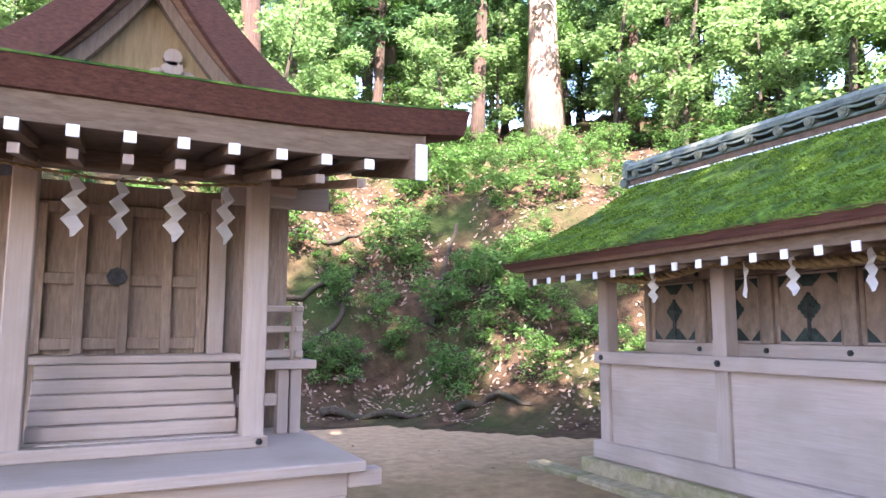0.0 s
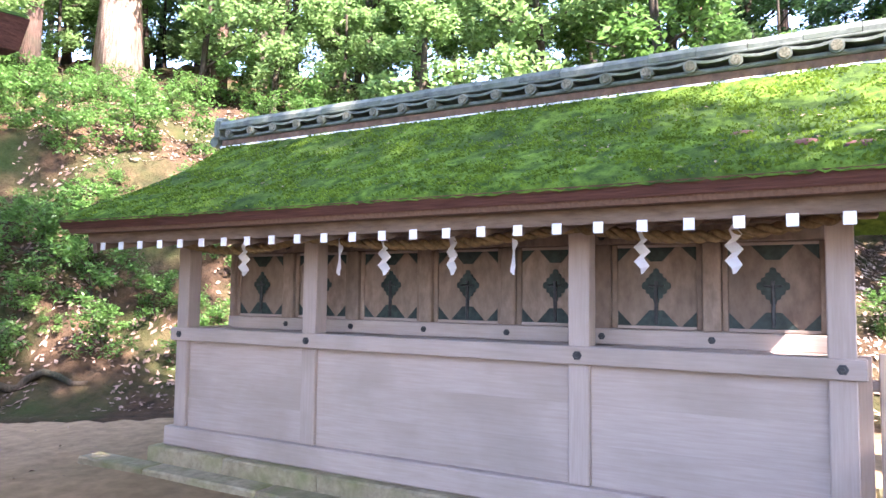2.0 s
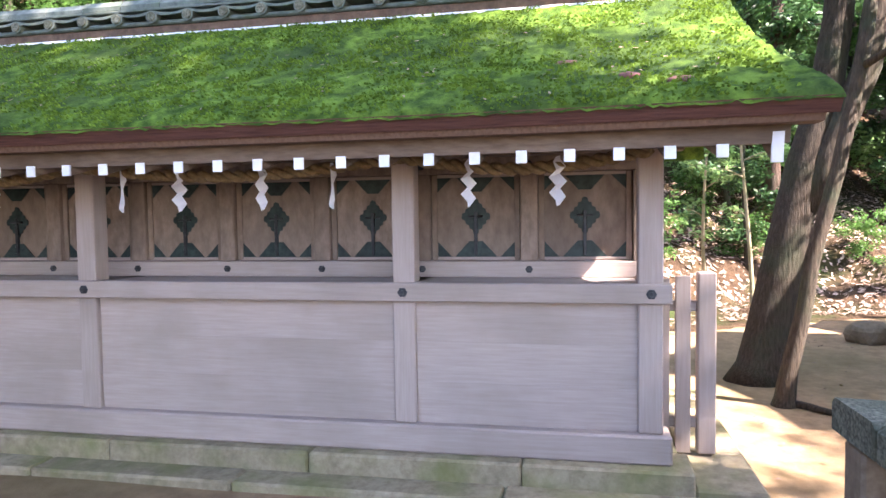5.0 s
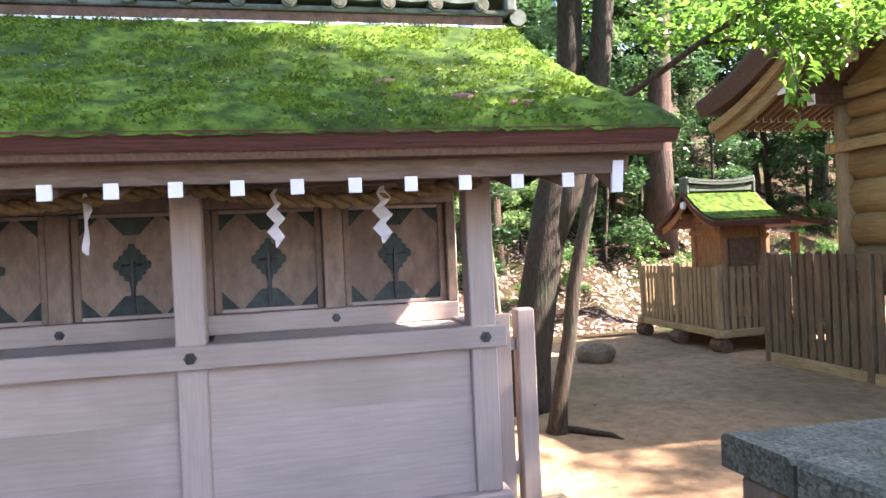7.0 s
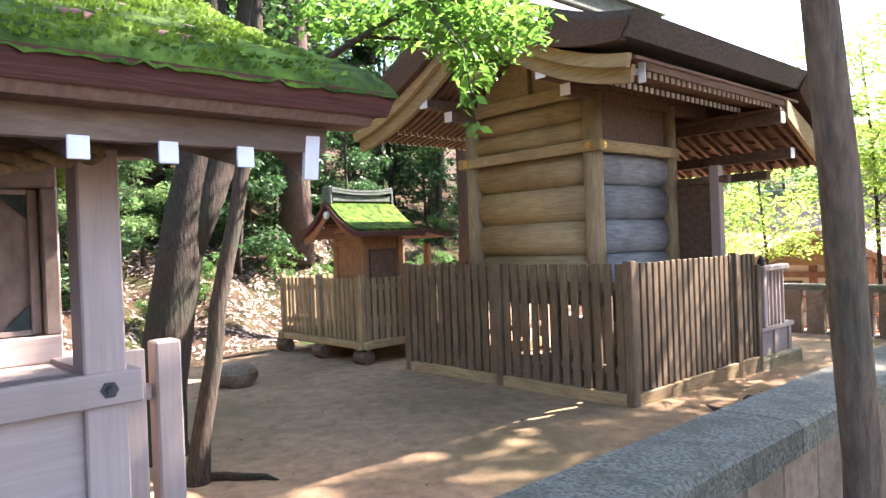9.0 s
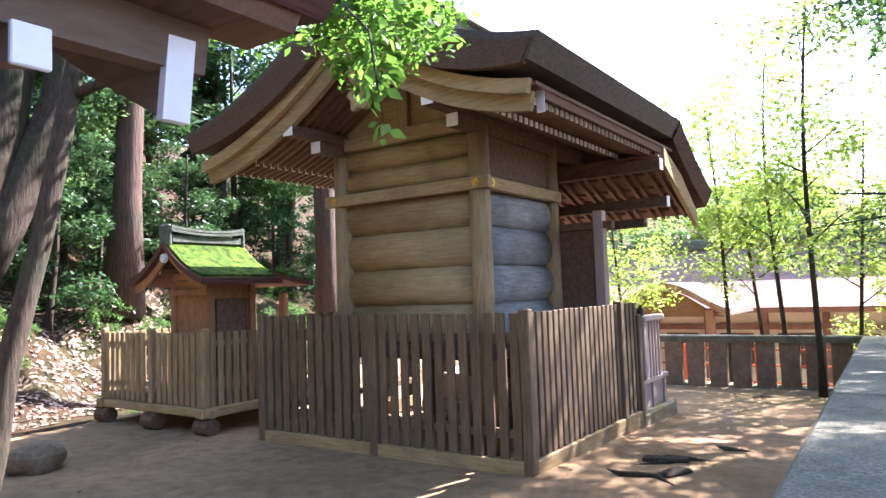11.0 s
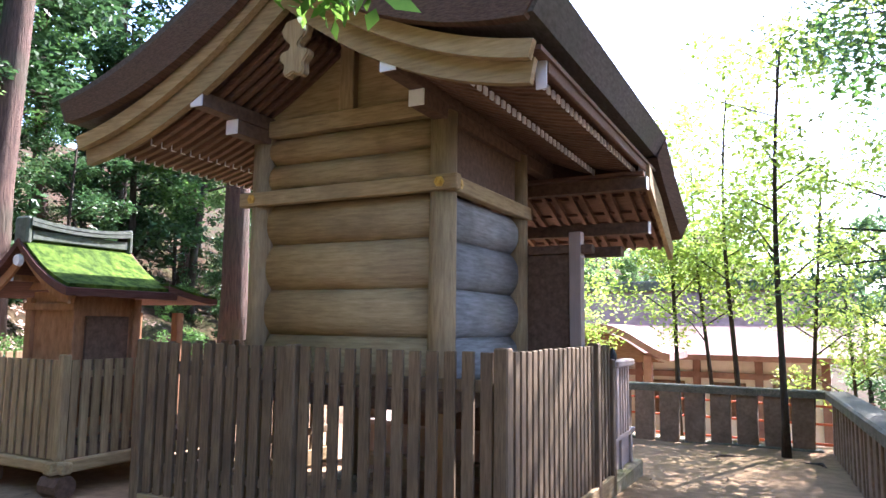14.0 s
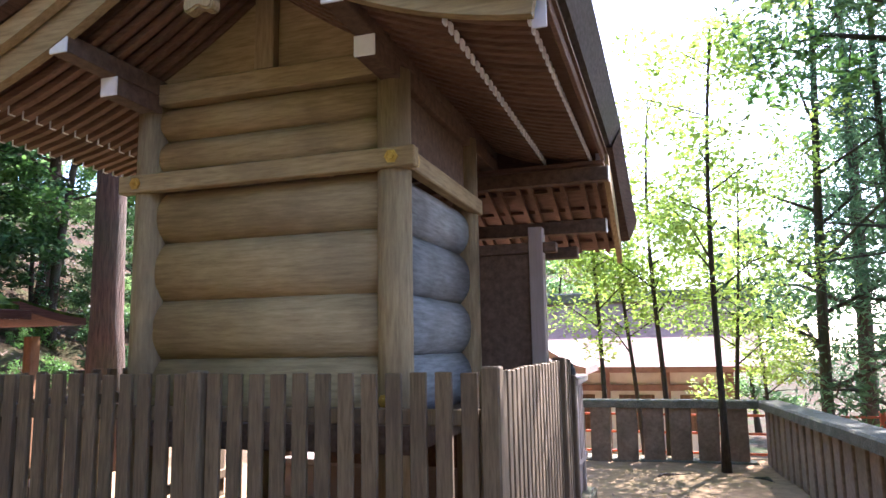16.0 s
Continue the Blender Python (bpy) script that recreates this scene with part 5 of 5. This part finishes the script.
fir = tree("fir_tree", "conifer with drooping sprays beyond the granite fence", 8.5, 0.13, 0.16, 2.3, TRUNK, FIRLEAF, 9500, 0.135, 31, (0.2, 0.1), 0.05, 20, 0.4, 0.3, True)
for x, y, sc in ((-0.6, -7.4, 1.05), (0.4, -15.5, 1.1), (-1.6, -13.0, 1.1), (0.2, -18.6, 1.5)):
    place(fir, x, y, rng.uniform(0, 360), sc)
spray = tree("fir_tree", "wide conifer with drooping sprays beyond the granite fence", 11, 0.12, 0.24, 3.2, TRUNK, FIRLEAF, 15000, 0.085, 33, (0.3, 0.1), 0.06, 18, 0.45, 0.3, False, "tree", 0.8)
for x, y, sc, turn in ((0.0, -9.0, 1.0, 10), (1.5, -15.4, 1.0, 130)):
    place(spray, x, y, turn, sc)
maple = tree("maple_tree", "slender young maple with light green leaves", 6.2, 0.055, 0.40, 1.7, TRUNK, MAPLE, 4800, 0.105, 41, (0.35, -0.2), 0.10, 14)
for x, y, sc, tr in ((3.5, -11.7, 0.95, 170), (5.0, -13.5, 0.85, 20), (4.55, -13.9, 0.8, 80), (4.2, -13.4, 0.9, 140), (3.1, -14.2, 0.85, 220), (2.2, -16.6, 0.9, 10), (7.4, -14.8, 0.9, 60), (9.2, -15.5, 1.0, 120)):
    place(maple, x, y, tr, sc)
for x, y, k, sc in ((0.5, -34, 1, 1.3), (5, -36, 1, 1.2), (9, -34, 1, 1.3), (13, -29, 1, 1.2), (-4, -30, 2, 1.2), (12, -20, 1, 1.0), (15.5, -20, 0, 1.3), (9.5, -26.5, 1, 1.1), (12.5, -25, 0, 1.0), (15, -24, 1, 1.1), (17, -27, 0, 1.3), (11, -30, 1, 1.2), (7, -28.5, 0, 1.0)):
    place(BROAD[k], x, y, rng.uniform(0, 360), sc)

# thin trunk by the granite fence
slim_tree = thing("slender_tree", "slender brown tree rising beside the granite fence", "tree", (1.94, -1.87, -0.4))
bm = bmesh.new()
tube(bm, [(0, 0, 0), (0.0, 0.0, 0.9), (0.0, 0.01, 1.3), (0.02, 0.03, 1.75), (0.02, 0.06, 2.1), (0.05, 0.10, 2.7), (0.02, 0.12, 3.6), (0.1, 0.2, 5.0)], [0.07, 0.058, 0.055, 0.054, 0.056, 0.05, 0.04, 0.02], 14)
part("trunk", bm, BROWNBARK, slim_tree, "", True)
leaf_part("crown", leaf_cloud([(0.3 * math.cos(k * 2), 0.3 * math.sin(k * 2) - 0.5, 4.0 + 0.25 * k) for k in range(6)], [0.7] * 6, 2500, 0.1, 51), LEAF, slim_tree)

# twin-stemmed tree and the leaning one beyond the long shrine
twin = thing("twin_tree", "old twin-stemmed tree with mossy bark", "tree", (6.9, -1.55, 0.0))
bm = bmesh.new()
tube(bm, [(-0.05, 0.06, -0.1), (0, 0, 0.12), (0.02, -0.06, 0.5), (0.05, -0.2, 1.2), (0.1, -0.38, 2.0), (0.15, -0.55, 2.6), (0.2, -0.68, 3.4), (0.3, -0.8, 5.0), (0.4, -1.0, 8.0)], [0.33, 0.24, 0.20, 0.185, 0.175, 0.15, 0.13, 0.12, 0.06], 16)
part("trunk", bm, TRUNK, twin, "", True)
bm = bmesh.new()
tube(bm, [(0.04, -0.3, 1.5), (0.02, -0.55, 2.1), (0.05, -0.88, 2.9), (0.1, -1.02, 3.8), (0.1, -1.2, 6.5)], [0.12, 0.125, 0.12, 0.11, 0.06], 14)
part("stem", bm, TRUNK, twin, "", True)
leaf_part("crown", leaf_cloud([(1.4 * math.cos(k * 1.9) + 0.3, 1.7 * math.sin(k * 1.9) - 2.0, 4.5 + 0.17 * k) for k in range(20)], [0.8] * 20, 9500, 0.11, 52), LEAF, twin)

lean = thing("leaning_tree", "thin leaning tree whose leafy branch hangs over the path", "tree", (5.97, -1.5, 0.0))
bm = bmesh.new()
tube(bm, [(-0.02, 0.02, -0.1), (0, 0, 0.06), (0.0, -0.03, 0.3), (0.0, -0.14, 0.8), (0.02, -0.20, 1.2), (0.03, -0.38, 1.9), (0.05, -0.50, 2.5), (0.08, -0.6, 3.0), (0.2, -0.75, 4.2), (0.3, -0.9, 5.5)], [0.13, 0.085, 0.068, 0.062, 0.06, 0.056, 0.055, 0.05, 0.04, 0.02], 12)
part("trunk", bm, TRUNK, lean, "", True)
bm = bmesh.new()
tube(bm, [(0.06, -0.55, 2.72), (-0.3, -0.75, 2.86), (-0.75, -1.0, 3.08), (-1.2, -1.2, 3.25), (-1.7, -1.2, 3.15)], [0.032, 0.028, 0.024, 0.018, 0.008], 8)
tube(bm, [(-0.75, -1.0, 3.08), (-1.1, -1.5, 3.05), (-1.5, -1.7, 2.95)], [0.016, 0.012, 0.005], 6)
tube(bm, [(-1.2, -1.2, 3.25), (-1.6, -0.95, 3.0), (-1.92, -0.85, 2.7), (-2.0, -0.84, 2.25)], [0.012, 0.009, 0.006, 0.003], 6)
part("branch", bm, TRUNK, lean, "", True)
cl = [(-0.9, -1.2, 3.2), (-1.2, -1.5, 3.05), (-1.5, -1.3, 3.2), (-1.7, -1.6, 3.0), (-1.1, -1.8, 2.95), (-1.4, -1.0, 3.2), (-1.6, -1.05, 2.95), (-0.6, -1.4, 3.3), (-1.85, -1.2, 3.0), (-1.3, -1.9, 3.2), (-0.2, -1.1, 3.4)]
leaf_part("leaves", leaf_cloud([Vector(c) for c in cl], [0.28, 0.32, 0.32, 0.28, 0.28, 0.24, 0.2, 0.34, 0.22, 0.34, 0.36], 2600, 0.085, 53, 0.35, 0.5, 0.6), BRANCHLEAF, lean)
leaf_part("leaf_sprig", leaf_cloud([(-1.92, -0.86, 2.62), (-1.97, -0.84, 2.42), (-2.0, -0.84, 2.25)], [0.13, 0.1, 0.06], 60, 0.10, 54, 0.8, 0.42, 1.0), BRANCHLEAF, lean)
part("root", tube(bmesh.new(), [(0.02, -0.02, 0.02), (-0.1, -0.16, 0.025), (-0.2, -0.22, 0.03), (-0.3, -0.35, 0.02), (-0.38, -0.4, -0.01), (-0.42, -0.45, -0.03)], [0.04, 0.032, 0.026, 0.022, 0.018, 0.012], 10), TRUNK, lean, "", True)

# pale thin saplings behind
for x, y, hgt, lx in ((8.9, -1.9, 3.2, 0.15), (9.6, -1.5, 2.6, -0.5)):
    s = tree("sapling", "thin pale sapling in the sun", hgt, 0.035, 0.5, 0.5, STONE, LEAF_LIGHT, 260, 0.09, int(x * 10), (lx, 0.1), 0.05, 5)
    s.location = (x, y, land(x, y))

# rock, roots and litter on the flat
bm = bmesh.new()
bmesh.ops.create_icosphere(bm, subdivisions=3, radius=0.22)
for v in bm.verts:
    v.co = Vector((v.co.x, v.co.y * 1.1, v.co.z * 0.9)) * (1 + 0.25 * noise.noise(v.co * 6))
    v.co.z = min(v.co.z, 0.16) + 0.10
rock = part("rock", bm, POSTSTONE)
rock.location = (9.0, -3.25, 0.0)
tagged(rock, "squat mossy stone on bare soil", "rock")
ROOTS = (((4.45, -5.75), (4.2, -5.5), (3.95, -5.6), (3.7, -5.4)), ((4.3, -5.9), (4.0, -6.1), (3.85, -6.4)), ((4.1, -4.9), (3.95, -4.4), (4.05, -3.9), (3.9, -3.6)), ((3.6, -6.4), (3.9, -6.3), (4.2, -6.5)), ((3.4, -7.0), (3.7, -6.9), (3.9, -7.2)), ((3.3, -11.4), (3.0, -11.2), (2.95, -10.9)), ((3.8, -11.5), (4.2, -11.2), (4.3, -10.9)))
for pts in ROOTS:
    m = len(pts)
    bm = tube(bmesh.new(), [(x, y, land(x, y) + (0.012 if 0 < i < m - 1 else -0.02)) for i, (x, y) in enumerate(pts)], [0.028 if 0 < i < m - 1 else 0.012 for i in range(m)], 8)
    tagged(part("tree_root", bm, TRUNK, None, "", True), "bare tree root breaking the sandy soil", "root", "surface roots")
for x, y, w, turn in ((4.05, -6.2, 0.2, 20), (3.85, -5.75, 0.16, 70)):
    bm = block(-w, w, -0.07, 0.07, -0.02, 0.035, 0.015)
    for v in bm.verts:
        v.co += Vector((0.03 * noise.noise(v.co * 9), 0.03 * noise.noise(v.co * 7), 0))
    s = part("flat_stone", bm, TRUNK)
    s.matrix_world = pose(x, y, land(x, y), 0, 0, turn)
    tagged(s, "flat dark stone bedded in the soil", "stone", "flat stones")
BANKROOTS = (((1.2, 10.6), (2.4, 10.2), (3.3, 10.5)), ((2.0, 11.2), (3.0, 10.9), (4.0, 11.3)), ((4.2, 9.2), (4.7, 9.9), (5.4, 10.5)), ((2.2, 9.6), (3.0, 10.0), (3.6, 10.9)), ((2.3, 8.7), (3.0, 8.5), (3.8, 8.3)), ((4.0, 8.0), (4.4, 7.8), (4.9, 7.2)))
for pts in BANKROOTS:
    fine = []
    for (ax, ay), (bx, by) in zip(pts, pts[1:]):
        fine += [(ax + (bx - ax) * i / 5, ay + (by - ay) * i / 5) for i in range(5)]
    bm = tube(bmesh.new(), [(x, y, land(x, y) + 0.05 + 0.05 * math.sin(i * 1.3)) for i, (x, y) in enumerate(fine)], [0.06 - 0.003 * i for i in range(len(fine))], 8)
    tagged(part("bank_root", bm, TRUNK, None, "", True), "old root hanging out of the eroded bank", "root", "bank roots")


def litter(name, label, count, box_, keep, size, seed, mat):
    r = np.random.default_rng(seed)
    vs = []
    while len(vs) < count:
        x, y = r.uniform(box_[0], box_[1]), r.uniform(box_[2], box_[3])
        if not keep(x, y):
            continue
        z = land(x, y) + 0.012
        a, s = r.uniform(0, math.tau), size * r.uniform(0.5, 1.3)
        gx, gy = (land(x + 0.1, y) - z) * 8, (land(x, y + 0.1) - z) * 8
        c, n = math.cos(a) * s, math.sin(a) * s
        quad = []
        for u, w in ((1, 0), (0, 0.45), (-1, 0), (0, -0.45)):
            px, py = u * c - w * n, u * n + w * c
            quad.append((x + px, y + py, z + max(min(px * gx + py * gy, 0.05), -0.05) + r.uniform(0, 0.018)))
        vs.append(quad)
    o = leaf_part(name, np.array(vs).reshape(-1, 3), mat, None)
    return tagged(o, label, "litter", kind="stuff")


litter("fallen_leaves", "dry brown leaves strewn over the hillside", 26000, (-1, 18, -12, 14), lambda x, y: 0.1 < beyond(x, y) < 8 and noise.noise((x * 0.9, y * 0.9, 12)) > -0.12, 0.04, 61, LITTER)
# Second, paler litter: its colour stands in for sun on the slope.
litter("slope_leaves", "pale dry leaves on the sunlit slope", 9000, (8.5, 17, -10, 2.5), lambda x, y: 0.0 < beyond(x, y) < 6, 0.05, 64, SUNLITLITTER)
litter("path_leaves", "scattered dry leaves and twigs on the soil", 900, (-1, 12, -12.4, 8), lambda x, y: beyond(x, y) < -0.2 and not (2.9 < x < 5.5 and -0.8 < y < 5) and not (4.8 < x < 8.1 and -9 < y < -5.1), 0.022, 62, LITTER)
r = np.random.default_rng(63)
vs = []
for _ in range(170):
    s, y = r.uniform(0.02, 0.95), r.uniform(BY0 - 0.4, BY1 + 0.4)
    x, z = roof_line(s)
    a, q = r.uniform(0, math.tau), r.uniform(0.008, 0.022)
    for u, w in ((1, 0), (0, 0.35), (-1, 0), (0, -0.35)):
        px, py = (u * math.cos(a) - w * math.sin(a)) * q, (u * math.sin(a) + w * math.cos(a)) * q
        vs.append((x + px, y + py, z + roof_lift(y, s) + 0.028 + px * 0.5))
tagged(leaf_part("roof_leaves", np.array(vs), LITTER, None), "pale dry leaves caught in the moss", "litter", kind="stuff")

vs = []
for _ in range(36000):
    s, y = r.uniform(0.0, 0.97), r.uniform(BY0 - 0.5, BY1 + 0.5)
    if noise.noise((s * 7, y * 4.5, 3)) + r.uniform(-0.35, 0.35) < 0.0:
        continue
    x, z = roof_line(s)
    z += roof_lift(y, s) + 0.006
    a, q = r.uniform(0, math.tau), r.uniform(0.005, 0.012)
    dx, dy, h = math.cos(a) * q, math.sin(a) * q, r.uniform(0.004, 0.011)
    vs += [(x - dx, y - dy, z), (x + dx, y + dy, z), (x + dx * 0.5 - 0.008, y + dy * 0.5, z + h), (x - dx * 0.5 - 0.008, y - dy * 0.5, z + h)]
tufts = leaf_part("moss_nap", np.array(vs), MOSS_TUFT, shrine)
tufts.location = -shrine.location
tufts["kind"] = "stuff"

# ---- far hall beyond the fence ----
hall = thing("far_hall", "long hall with red-brown roof beyond the trees", "hall", (6.5, -21, -2.0))
hp = of(hall)
hp("roof", prism([(-19.3 - 2.6 * i / 8, 0.86 + 1.75 * (0.6 * i / 8 + 0.4 * (i / 8) ** 2)) for i in range(9)] + [(-21.9 - 2.6 * i / 8, 2.61 - 1.75 * (0.6 * i / 8 + 0.4 * (i / 8) ** 2)) for i in range(9)] + [(-24.4, 0.72), (-19.4, 0.72)], "x", 1.9, 13.5), REDROOF)
hp("ridge", block(1.8, 13.6, -22.05, -21.75, 2.55, 2.85, 0.03), TILE)
hp("wall", block(2.6, 13, -23.6, -20.1, -2.2, 0.75, 0), PLASTER)
for k in range(8):
    x = 2.7 + k * 1.45
    hp("pillar", block(x - 0.09, x + 0.09, -20.1, -19.98, -2.2, 0.75, 0), REDROOF)
    w = hp("window", block(x + 0.3, x + 1.15, -20.13, -20.05, -0.75, 0.15, 0), DARKWOOD)
    for q in range(5):
        part("window_bar", block(x + 0.36 + q * 0.17, x + 0.41 + q * 0.17, -20.06, -20.02, -0.75, 0.15, 0), RAFTER, w)
hp("beam", block(2.6, 13, -20.1, -19.99, 0.25, 0.4, 0), REDROOF)
porch = thing("arched_porch", "red-brown roofed porch with a bowed gable", "porch", (7.2, -17.5, -2.0))
qp = of(porch)
arc = [(7.2 + 1.5 * (i / 10 - 1), 0.95 + 0.62 * math.sin(math.pi * i / 20) ** 1.6) for i in range(21)]
qp("roof", prism(arc + [(a, b - 0.16) for a, b in arc[::-1]], "y", -19.2, -16.6), REDROOF)
qp("gable", prism([(a * 0.9 + 0.72, b - 0.2) for a, b in arc], "y", -16.9, -16.8), RAFTER)
for x in (6.2, 8.2):
    qp("pillar", block(x - 0.09, x + 0.09, -16.95, -16.77, -2.1, 0.9, 0.01), REDROOF)
vf = thing("red_fence", "vermilion timber fence on the lower ground", "fence", (6, -15.6, -1.9))
vp = of(vf)
for z in (-0.55, -0.2, 0.12):
    vp("fence_bar", block(0.5, 11, -15.62, -15.58, z - 0.02, z + 0.02, 0.004), VERMILION)
for k in range(8):
    vp("fence_post", block(0.62 + 1.45 * k, 0.70 + 1.45 * k, -15.66, -15.54, -2.0, 0.22, 0.01), VERMILION)
